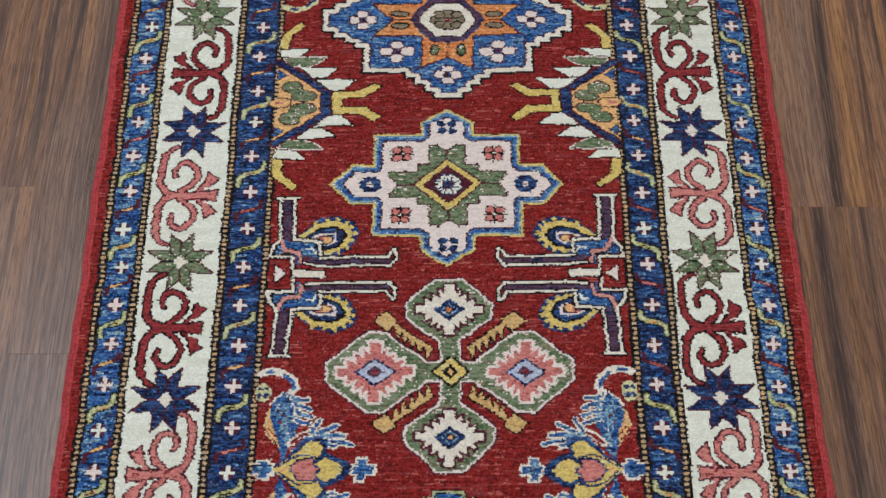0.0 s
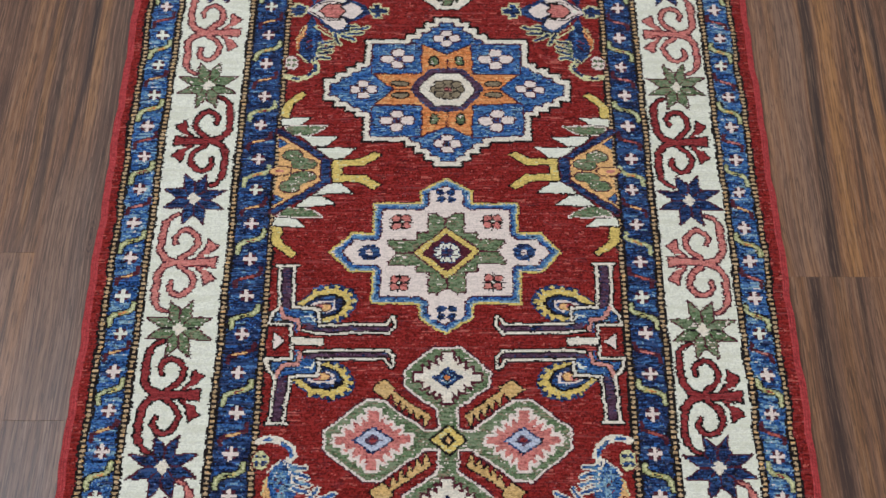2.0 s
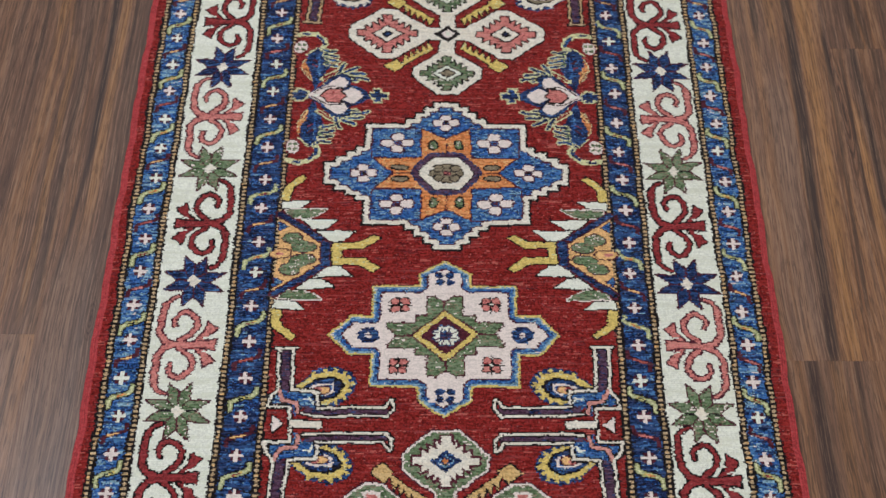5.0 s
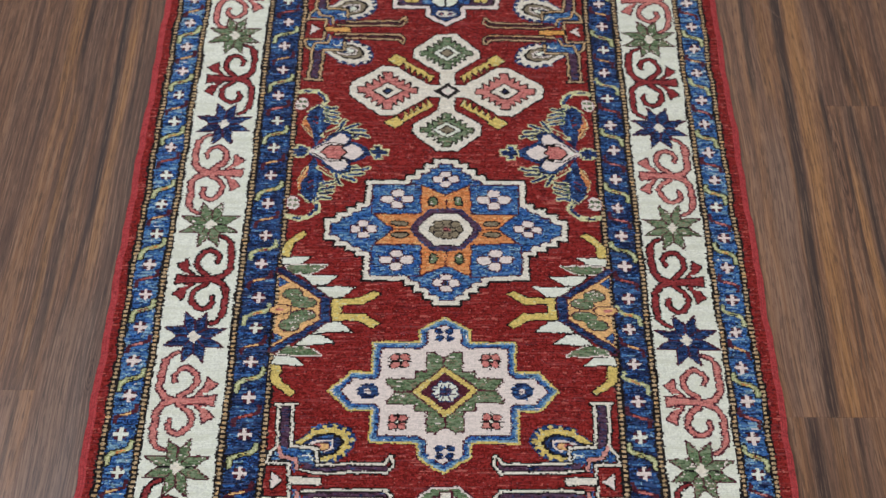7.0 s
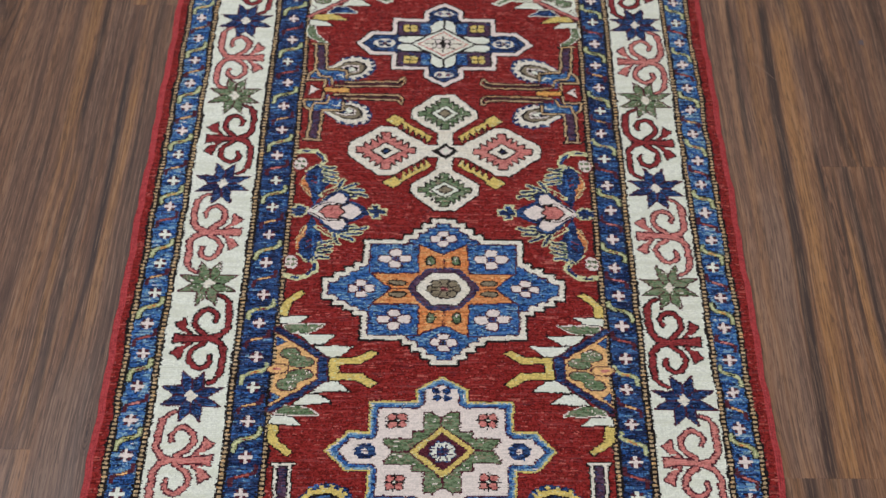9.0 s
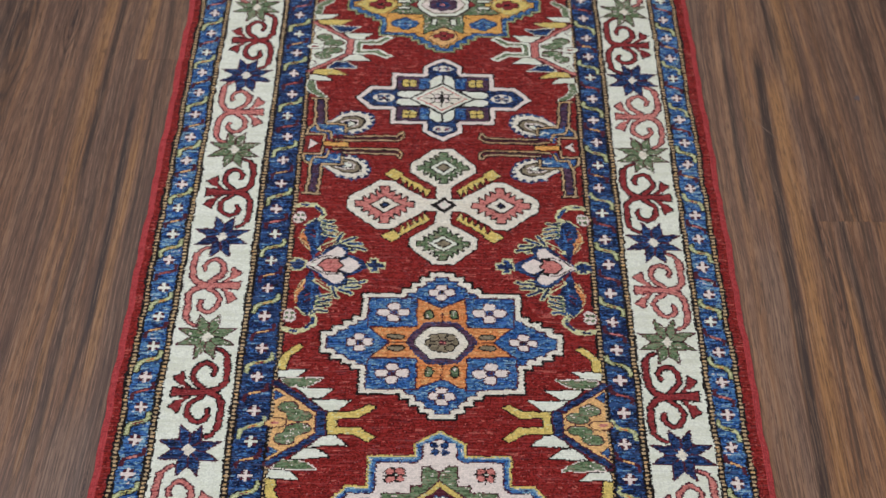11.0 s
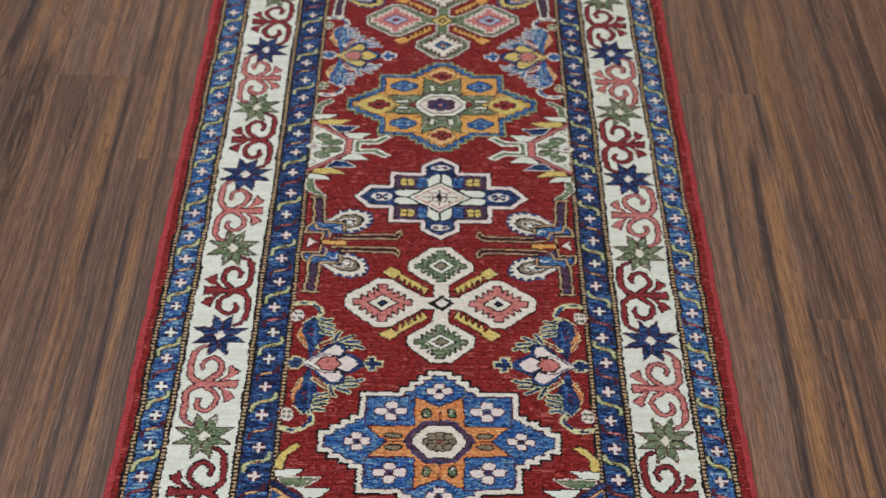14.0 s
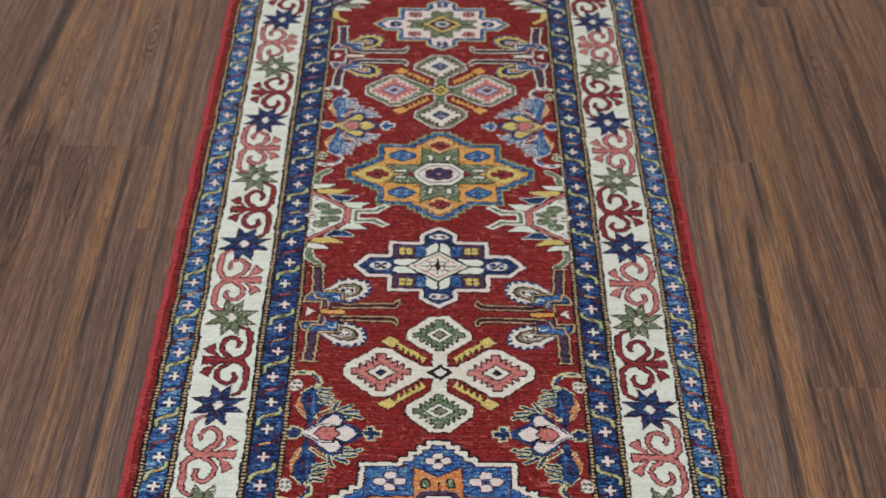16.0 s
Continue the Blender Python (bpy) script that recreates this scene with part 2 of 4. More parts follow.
def structure(name, x0, x1, y0, y1, z0, z1, mat, label, category):
    return tagged(new(name, box_mesh(name, x0, x1, y0, y1, z0, z1, mat)), label, category, kind="structure")


PLANK_W, PLANK_L, PLANK_T = 0.1645, 1.005, 0.004
floor = structure("floor", -ROOM_X, ROOM_X, ROOM_Y0, ROOM_Y1, -0.06, -PLANK_T - 0.0005, SCREED, "dark walnut wood-look plank floor", "floor")
structure("wall_west", -ROOM_X - 0.12, -ROOM_X, ROOM_Y0, ROOM_Y1, -0.06, ROOM_Z, PAINT, "plain off-white painted wall", "wall")
structure("wall_east", ROOM_X, ROOM_X + 0.12, ROOM_Y0, ROOM_Y1, -0.06, ROOM_Z, PAINT, "plain off-white painted wall", "wall")
structure("wall_north", -ROOM_X - 0.12, ROOM_X + 0.12, ROOM_Y1, ROOM_Y1 + 0.12, -0.06, ROOM_Z, PAINT, "plain off-white painted wall", "wall")
structure("wall_south", -ROOM_X - 0.12, ROOM_X + 0.12, ROOM_Y0 - 0.12, ROOM_Y0, -0.06, ROOM_Z, PAINT, "plain off-white painted wall", "wall")
structure("ceiling", -ROOM_X - 0.12, ROOM_X + 0.12, ROOM_Y0 - 0.12, ROOM_Y1 + 0.12, ROOM_Z, ROOM_Z + 0.1, PAINT, "plain white painted ceiling", "ceiling")


# ---- the rug's design, drawn knot by knot in millimetres ----
RUG_X, RUG_Y0, RUG_Y1, TOP = 0.3968, -0.72, 1.80, 0.008
COLS, ROWS = int(2 * RUG_X / KNOT), int((RUG_Y1 - RUG_Y0) / KNOT)
dye = np.full((ROWS, COLS), CODE["r"], np.uint8)
owner = np.zeros((ROWS, COLS), np.int32)
PARTS = [("field", -1, "madder-red wool pile ground")]
MM_X0, MM_Y0, MM_K = -RUG_X * 1000, RUG_Y0 * 1000, KNOT * 1000


def wander(cells, reach, seed):
    """A smooth random drift over the rug's knots, of that reach in millimetres, that changes over so many knots."""
    rng = np.random.default_rng(seed)
    gr, gc = ROWS // cells + 3, COLS // cells + 3
    grid = rng.uniform(-reach, reach, (gr, gc))
    r, c = np.arange(ROWS) / cells, np.arange(COLS) / cells
    ri, ci = r.astype(int), c.astype(int)
    rf, cf = (r - ri)[:, None], (c - ci)[None, :]
    rf, cf = rf * rf * (3 - 2 * rf), cf * cf * (3 - 2 * cf)
    low = grid[ri][:, ci] * (1 - cf) + grid[ri][:, ci + 1] * cf
    high = grid[ri + 1][:, ci] * (1 - cf) + grid[ri + 1][:, ci + 1] * cf
    return low * (1 - rf) + high * rf


DRIFT_X = wander(28, 1.6, 1) + wander(5, 1.1, 2) + wander(1, 0.55, 3)
rowwise = np.random.default_rng(7)
DRIFT_X += np.repeat(rowwise.uniform(-0.95, 0.95, (ROWS, COLS // 14 + 1)), 14, 1)[:, :COLS]
DRIFT_Y = wander(28, 1.6, 4) + wander(5, 0.9, 5) + wander(1, 0.35, 6)


def section(name, parent=-1, label=""):
    PARTS.append((name, parent, label))
    return len(PARTS) - 1


def pairs(v):
    return [(v[i], v[i + 1]) for i in range(0, len(v), 2)]


def quad(*v):
    """A closed outline, alike in all four quarters, from the quarter between its x and y axes."""
    q = pairs(v)
    return q + [(-x, y) for x, y in reversed(q)] + [(-x, -y) for x, y in q] + [(x, -y) for x, y in reversed(q)]


def both(*v):
    """A closed outline, alike above and below its x axis, from the upper half."""
    q = pairs(v)
    return q + [(x, -y) for x, y in reversed(q)]


class Pen:
    """Draws on the rug round an origin; flips it left to right (sx) and end to end (sy)."""

    def __init__(self, x, y, part, sx=1, sy=1, free=1.0):
        self.x, self.y, self.part, self.sx, self.sy, self.free = x, y, part, sx, sy, free

    def within(self, name, label=""):
        """The same pen, for a smaller motif inside this one."""
        return Pen(self.x, self.y, section(name, self.part, label), self.sx, self.sy, self.free)

    def place(self, pts, fx, fy):
        return np.array([(self.x + self.sx * fx * px, self.y + self.sy * fy * py) for px, py in pts])

    def mask(self, pts, grow, closed):
        lo, hi = pts.min(0) - abs(grow) - 3, pts.max(0) + abs(grow) + 3
        c0, r0 = max(0, int((lo[0] - MM_X0) / MM_K)), max(0, int((lo[1] - MM_Y0) / MM_K))
        c1, r1 = min(COLS, int((hi[0] - MM_X0) / MM_K) + 1), min(ROWS, int((hi[1] - MM_Y0) / MM_K) + 1)
        if c1 <= c0 or r1 <= r0:
            return None
        X, Y = np.meshgrid(MM_X0 + (np.arange(c0, c1) + 0.5) * MM_K, MM_Y0 + (np.arange(r0, r1) + 0.5) * MM_K)
        X, Y = X + self.free * DRIFT_X[r0:r1, c0:c1], Y + self.free * DRIFT_Y[r0:r1, c0:c1]
        inside, near = np.zeros(X.shape, bool), np.full(X.shape, 1e9)
        ends = list(zip(pts, np.roll(pts, -1, 0))) if closed else list(zip(pts[:-1], pts[1:]))
        for (ax, ay), (bx, by) in ends:
            if closed and ay != by:
                inside ^= ((ay > Y) != (by > Y)) & (X < (bx - ax) * (Y - ay) / (by - ay) + ax)
            if grow:
                dx, dy = bx - ax, by - ay
                f = np.clip(((X - ax) * dx + (Y - ay) * dy) / max(dx * dx + dy * dy, 1e-9), 0, 1)
                near = np.minimum(near, (X - ax - f * dx) ** 2 + (Y - ay - f * dy) ** 2)
        if grow > 0:
            inside |= near <= grow * grow
        elif grow < 0:
            inside &= near > grow * grow
        return slice(r0, r1), slice(c0, c1), inside

    def stamp(self, colour, pts, grow, closed, sym):
        for fx in ((1, -1) if "x" in sym else (1,)):
            for fy in ((1, -1) if "y" in sym else (1,)):
                found = self.mask(self.place(pts, fx, fy), grow, closed)
                if found:
                    r, c, m = found
                    dye[r, c][m] = CODE[colour]
                    owner[r, c][m] = self.part

    def fill(self, colour, pts, grow=0.0, edge="", width=1.7, sym=""):
        if edge:
            self.stamp(edge, pts, grow + width if grow + width else 1e-3, True, sym)
        self.stamp(colour, pts, grow, True, sym)

    def line(self, colour, thick, *v, edge="", width=1.6, sym=""):
        if edge:
            self.stamp(edge, pairs(v), thick / 2 + width, False, sym)
        self.stamp(colour, pairs(v), thick / 2, False, sym)

    def oval(self, colour, x, y, rx, ry, edge="", width=1.6, sym=""):
        ring = [(x + rx * math.cos(a * math.pi / 7), y + ry * math.sin(a * math.pi / 7)) for a in range(14)]
        self.fill(colour, ring, 0.0, edge, width, sym)

    def rect(self, colour, x0, y0, x1, y1, edge="", width=1.6, sym=""):
        self.fill(colour, [(x0, y0), (x1, y0), (x1, y1), (x0, y1)], 0.0, edge, width, sym)


def petals(p, colour, x, y, dx, dy, rx, ry, edge, sym, heart):
    """A flower of four petals in a cross, at each place that the symmetry gives."""
    leaves = ((dx, 0, rx, ry), (-dx, 0, rx, ry), (0, dy, ry * 1.25, rx * 0.72), (0, -dy, ry * 1.25, rx * 0.72))
    for fx in ((1, -1) if "x" in sym else (1,)):
        for fy in ((1, -1) if "y" in sym else (1,)):
            q = p.within("flower_motif")
            for tint, more in ((edge, 1.6), (colour, 0.0)):
                for ox, oy, a, b in leaves:
                    cx, cy, a, b = fx * x + ox, fy * y + oy, a + more, b + more
                    q.fill(tint, [(cx + u * a, cy + v * b) for u, v in ((1, 0.55), (0.6, 1), (-0.6, 1), (-1, 0.55), (-1, -0.55), (-0.6, -1), (0.6, -1), (1, -0.55))])
            q.oval(heart, fx * x, fy * y, 2.6, 2.6)


def rosette(p, colour, x, y, rx, ry, n, size, sym="", edge="", heart=""):
    for fx in ((1, -1) if "x" in sym else (1,)):
        for fy in ((1, -1) if "y" in sym else (1,)):
            q = p.within("rosette_motif")
            turns = [2 * math.pi * (i + 0.5) / n for i in range(n)]
            spots = [(fx * x + rx * math.cos(a), fy * y + ry * math.sin(a)) for a in turns]
            if edge:
                for a, b in spots:
                    q.oval(edge, a, b, size + 1.5, size * 0.9 + 1.5)
            for a, b in spots:
                q.oval(colour, a, b, size, size * 0.9)
            if heart:
                q.oval(heart, fx * x, fy * y, size * 0.7, size * 0.7)


# ---- medallions ----
def stepped_medallion(x, y, blue):
    p = Pen(x, y, section("stepped_medallion", -1, "blue and ivory stepped medallion with an orange star" if blue else "amber stepped medallion with a sage star"))
    outer = quad(152, 17, 139, 17, 139, 26, 125, 26, 125, 34, 112, 34, 112, 42, 101, 42, 101, 81, 51, 81, 51, 89, 39, 89, 39, 99, 28, 99, 28, 109, 16, 109, 16, 117)
    if blue:
        p.fill("i", outer, -0.4, "k", 3.0)
        p.fill("m", outer, -6.6)
        p.fill("b", outer, -8.4)
    else:
        p.fill("s", outer, 0.5, "k", 0.9)
        p.fill("k", outer, -2.2)
        p.fill("b", outer, -3.4)
        p.fill("k", outer, -9.4)
        p.fill("a", outer, -11.0)
    star = quad(63, 0, 88, 22, 30, 25, 30, 72, 0, 55)
    if blue:
        p.rect("b", 30, 25, 92, 73, edge="m", sym="xy")
        petals(p, "c", 61, 49, 13.0, 10.0, 7.6, 5.6, "m", "xy", "m")
        petals(p, "c", 103, 0, 10.5, 8.5, 5.8, 5.0, "m", "x", "k")
        petals(p, "c", 0, 83, 10.5, 8.5, 5.8, 5.2, "m", "y", "k")
        p = p.within("star_motif", "orange eight-pointed star")
        p.fill("o", star, 0, "m", 1.8)
        p.line("m", 1.7, 40, 0, 63, 0, sym="x")
        p.line("m", 1.7, 0, 28, 0, 55, sym="y")
        p.oval("h", 57, 9.5, 10, 3.4, edge="k", width=2.2, sym="xy")
        p.oval("g", 16, 46, 4.4, 7, edge="k", width=2.2, sym="xy")
        p.fill("u", quad(43, 0, 38, 10, 19, 32), 0, "n", 1.6)
        p.fill("i", quad(33, 0, 29, 9, 15, 25), 0, "k", 1.6)
        petals(p, "h", 0, 0, 12, 8.5, 7.4, 5.8, "k", "", "m")
        p.oval("h", 10, 7.5, 5.4, 4.4, edge="k", width=1.8, sym="xy")
        p.oval("m", 0, 0, 5, 4)
        p.line("p", 1.8, -3, 0, 3, 0)
    else:
        p.fill("y", quad(138, 0, 108, 26, 70, 2), 0, sym="")
        p.rect("a", 31, 26, 90, 71, edge="m", width=1.4, sym="xy")
        p.fill("g", star, 0, "k", 1.5)
        p.fill("y", [(138, 0), (112, 22), (96, 24), (76, 4), (76, -4), (96, -24), (112, -22)], 0, "m", 1.2, sym="x")
        p.oval("b", 61, 49, 21, 10, edge="n", width=2.2, sym="xy")
        p.oval("b", 61, 49, 11, 14, edge="n", width=2.2, sym="xy")
        p.oval("b", 61, 49, 20, 9, sym="xy")
        rosette(p, "l", 61, 49, 12, 6, 4, 2.6, sym="xy", heart="u")
        petals(p, "q", 101, 0, 10.5, 7.0, 6.0, 5.0, "k", "x", "k")
        p.fill("t", [(0, 104), (24, 84), (14, 66), (0, 58), (-14, 66), (-24, 84)], 0, "m", 1.6, "y")
        petals(p, "q", 0, 78, 10.0, 6.5, 5.5, 4.6, "k", "y", "k")
        p.rect("w", 11, 38, 18, 51, edge="k", width=2.4, sym="xy")
        p.rect("w", 54, 6, 72, 11, edge="k", width=2.4, sym="xy")
        p.line("k", 1.7, 24, 24, 40, 34, sym="xy")
        p.fill("h", quad(50, 0, 44, 8, 22, 33))
        p.fill("w", quad(44, 0, 38, 10, 19, 29), 0, "k", 3.0)
        p.fill("q", [(52, 0), (41, 8), (41, -8)], 0, "k", 1.6, sym="x")
        p.fill("c", quad(33, 0, 27, 10, 14, 21), 0, "h", 2.4)
        rosette(p, "u", 0, 0, 15, 9, 6, 8.0, edge="k")
        p.oval("n", 0, 0, 12, 8)
        p.oval("p", 0, 0, 4, 3)


def lobed_star(x, y, green, wide=1.0, tall=1.0):
    p = Pen(x, y, section("star_medallion", -1, "ivory and sage star medallion edged in blue and straw" if green else "navy and ivory star medallion"), wide, tall)
    if green:
        outer = quad(136, 0, 111, 29, 87, 29, 87, 73, 31, 73, 31, 91, 0, 112)
        p.fill("y", outer, 0, "m", 1.0)
        p.fill("l", outer, -2.4)
        p.fill("b", outer, -5.0)
        p.fill("m", outer, -9.2)
        p.fill("c", outer, -11.0)
        arms = ((68, 17), (35, 27), (20.5, 56))
        for grow, tint in ((1.8, "m"), (0, "g")):
            for ax, ay in arms:
                p.rect(tint, -ax - grow, -ay - grow, ax + grow, ay + grow)
        p.fill("c", [(76, 14), (76, -14), (69, -11), (59, 0), (69, 11)], 0, "m", 1.5, "x")
        p.fill("c", [(12, 64), (10, 57), (0, 49), (-10, 57), (-12, 64)], 0, "m", 1.5, "y")
        p.rect("c", 72, -18, 108, 18, sym="x")
        p.rect("c", -19, 60, 19, 92, sym="y")
        p.line("m", 2.6, 36, 0, 60, 0, sym="x")
        p.line("m", 2.6, 0, 33, 0, 50, sym="y")
        p.fill("y", quad(39, 0, 0, 36), 0, "m", 1.6)
        p.fill("m", quad(30, 0, 0, 27))
        rosette(p, "w", 0, 0, 11.5, 10.5, 8, 4.4, edge="n")
        p.oval("n", 0, 0, 6.5, 6)
        for qx, qy in ((17, 6), (6, 16)):
            p.line("u", 1.6, qx, qy, 2, 2, sym="xy")
        for fx in (1, -1):
            rosette(p, "n", 91 * fx, 0, 8.5, 8, 8, 5.2)
            p.oval("c", 91 * fx, 0, 4, 4)
            p.line("m", 1.6, 91 * fx - 3, 0, 91 * fx + 3, 0)
            rosette(p, "n", 0, 83 * fx, 8.5, 7, 4, 5.4)
            p.oval("c", 0, 83 * fx, 3, 3)
            for fy in (1, -1):
                rosette(p, "p", 54 * fx, 43 * fy, 8.4, 7.6, 4, 4.8, edge="k")
                p.line("k", 1.8, 54 * fx - 13, 43 * fy, 54 * fx + 13, 43 * fy)
                p.line("k", 1.8, 54 * fx, 43 * fy - 12, 54 * fx, 43 * fy + 12)
                p.oval("k", 54 * fx, 43 * fy, 3.6, 3.6)
                p.oval("w", 54 * fx, 43 * fy, 1.8, 1.8)
        return
    outer = quad(130, 0, 107, 25.5, 76, 25.5, 76, 57, 28, 57, 28, 75, 0, 94)
    p.fill("c", outer, 0, "k", 2.0)
    p.fill("k", outer, -6.6)
    p.fill("n", outer, -8.2)
    p.rect("u", 21, 19, 67, 49, edge="k", sym="xy")
    p.rect("b", 20, 23, 33, 45, edge="n", sym="xy")
    rosette(p, "y", 49, 35, 7.5, 5.5, 4, 5.2, sym="xy", edge="k")
    p.line("k", 1.7, 49, 29, 49, 41, sym="xy")
    p.line("k", 1.7, 42, 35, 56, 35, sym="xy")
    p.fill("w", [(16, 1.5), (60, 1.5), (67, 5), (67, 12), (60, 16), (16, 16)], 0, "k", 1.5, "xy")
    p.fill("w", [(1.5, 20), (18, 20), (18, 40), (13, 48), (6, 51), (1.5, 51)], 0, "k", 1.5, "xy")
    p.rect("w", -20, -24, 20, 24)
    p.fill("w", quad(45, 0, 0, 32), 0, "k", 3.2)
    p.fill("p", quad(45, 0, 0, 32), -4.0)
    p.fill("i", quad(45, 0, 0, 32), -6.0)
    p.line("k", 2.2, 0, -18, 0, 18)
    p.line("k", 2.2, -26, 0, 26, 0)
    p.line("k", 1.8, 8, 6, 17, 11, sym="xy")
    rosette(p, "c", 0, 0, 9, 7, 4, 4.0, edge="k", heart="k")
    for fx in (1, -1):
        p.oval("i", 87 * fx, 0, 16, 9.5, edge="n")
        rosette(p, "n", 87 * fx, 0, 8, 4.4, 4, 4.4)
        p.line("i", 2.0, 87 * fx - 9, 0, 87 * fx + 9, 0)
        p.oval("m", 87 * fx, 0, 3, 2.4)
        p.oval("i", 0, 68 * fx, 14, 6.8, edge="n")
        for gx in (1, -1):
            p.oval("n", 6.4 * gx, 68 * fx, 4.2, 3.6)
            p.oval("p", 6.4 * gx, 68 * fx, 1.8, 1.5)


def stepped_cross(p, colour, x, y, w, h, edge, width, sym):
    a, b = w / 35, h / 33
    shape = [(px * a, py * b) for px, py in quad(36, 4.5, 26, 4.5, 27, 14, 18, 9, 19, 20, 11, 15, 12, 26, 5.5, 20, 5.5, 33)]
    p.fill(colour, [(x + px, y + py) for px, py in shape], 0, edge, width, sym)


def diamond_cross(x, y, sage):
    p = Pen(x, y, section("diamond_cross_medallion", -1, "sage cross of four diamonds with salmon centres" if sage else "ivory cross of four diamonds with salmon and sage centres"))
    side = both(130, 11, 88, 46, 70, 46, 25, 11, 10, 11)
    top = [(45, 64), (45, 81), (14, 111), (-14, 111), (-45, 81), (-45, 64), (-10, 36), (-10, 10), (10, 10), (10, 36)]
    line, ground, fringe = ("c", "g", "m") if sage else ("i", "i", "k")
    for colour, grow in ((fringe, 3.2 if sage else 2.0), (line, 1.4 if sage else 0.0), (ground, -1.0 if sage else -0.5)):
        p.fill(colour, side, grow or 1e-3, sym="x")
        p.fill(colour, top, grow or 1e-3, sym="y")
    p.rect(ground, -12, -11, 12, 11)
    stepped_cross(p, "p", 80, 0, 38, 34, "c" if sage else "k", 3.4 if sage else 2.2, "x")
    p.fill("j" if sage else "i", [(99, 0), (80, 14), (61, 0), (80, -14)], 0, "n" if sage else "k", 2.2, "x")
    p.fill("u" if sage else "k", [(89, 0), (80, 7), (71, 0), (80, -7)], 0, sym="x")
    p.fill("q" if sage else "n", [(85, 0), (80, 3), (75, 0), (80, -3)], 0, sym="x")
    if sage:
        stepped_cross(p, "i", 0, 74, 34, 31, "m", 2.8, "y")
        p.fill("n", [(17, 74), (0, 88), (-17, 74), (0, 60)], 0, sym="y")
        p.fill("l", [(10, 74), (0, 82), (-10, 74), (0, 66)], 0, sym="y")
        p.fill("n", [(8, 74), (0, 80), (-8, 74), (0, 68)], 0, sym="y")
        p.oval("o", 0, 74, 3.0, 2.5, sym="y")
        p.fill("y", quad(18, 0, 0, 16), 0, "k", 2.4)
        p.fill("k", quad(9.5, 0, 0, 9))
        p.fill("t", quad(4, 0, 0, 4))
    else:
        stepped_cross(p, "g", 0, 74, 34, 30, "k", 1.8, "y")
        p.fill("w", [(19, 74), (0, 88), (-19, 74), (0, 60)], 0, "k", 1.7, "y")
        p.fill("k", [(12, 74), (0, 83), (-12, 74), (0, 65)], 0, sym="y")
        p.fill("h", [(9, 74), (0, 80), (-9, 74), (0, 68)], 0, sym="y")
        p.fill("k", quad(19, 0, 0, 16))
        p.fill("c", quad(10, 0, 0, 8))
        p.fill("w", quad(5, 0, 0, 4))
    for colour, extra in (("k", 1.6), ("a" if y > 1000 else "x" if sage else "y", 0.0)):
        p.fill(colour, [(82, 59), (69, 71), (56, 62), (66, 48)], extra or 1e-3, sym="xy")
        p.line(colour, 4.4 + 2 * extra, 58, 56, 21, 28, sym="xy")
        for i in range(5):
            p.fill(colour, [(19 + 7.8 * i, 27 + 6 * i), (24.5 + 7.8 * i, 16 + 6 * i), (27 + 7.8 * i, 33 + 6 * i)], extra or 1e-3, sym="xy")


# ---- motifs along the field's sides ----
EDGE = {-1: -197, 1: 203}


def leaf_fan(y, side, warm):
    p = Pen(EDGE[side], y, section("leaf_fan_motif", -1, "half palmette with ivory leaves"), -side)
    c = dict(zip("hook one two three four vee body lobe prong".split(), "y w g w w n t g y".split() if warm else "g w y n w p w g g".split()))
    trim = "k" if warm else "w"
    p.fill(c["hook"], [(0, 81), (0, 99), (9, 110), (24, 121), (29, 116), (12, 101), (10, 81)], 0, "k" if warm else "w", 1.6, "y")
    p.fill(c["one"], [(1, 79), (37, 80), (25, 69), (2, 67)], 0, "k", 1.5, "y")
    p.fill(c["two"], [(7, 65), (57, 67), (44, 57), (34, 53), (10, 54)], 0, "c" if warm else "k", 1.6, "y")
    p.fill(c["three"], [(26, 51), (71, 50), (55, 37), (40, 36)], 0, "k" if warm else "w", 1.6, "y")
    p.fill(c["four"], [(46, 34), (92, 33), (76, 19), (60, 18)], 0, "k", 1.5, "y")
    p.fill(c["body"], [(0, 54), (52, 14), (52, -14), (0, -54)], 0)
    p.line(c["vee"], 6.5 if warm else 4.5, 0, 59, 56, 17, edge="m", width=2.0, sym="y")
    p.rect(c["vee"], 53, -18, 63, 18, edge="m", width=2.0)
    p.fill("b" if warm else "w", [(0, 48), (10, 40), (0, 34)], 0, "m", 1.2, "y")
    p.oval(c["lobe"], 17, 22, 12, 7.5, edge="m", sym="y")
    p.oval(c["lobe"], 32, 9, 15, 7, edge="m", sym="y")
    p.oval(c["lobe"], 26, 14, 10, 6, sym="y")
    p.oval("t" if warm else "w", 5, 0, 13, 6, edge="m")
    p.oval("p" if warm else "q", 4, 0, 6, 2)
    p.fill(c["prong"], both(66, 16, 98, 16, 116, 27, 124, 22, 104, 7, 76, 7), 0 if warm else -2.2, trim, 1.6 if warm else 3.8)


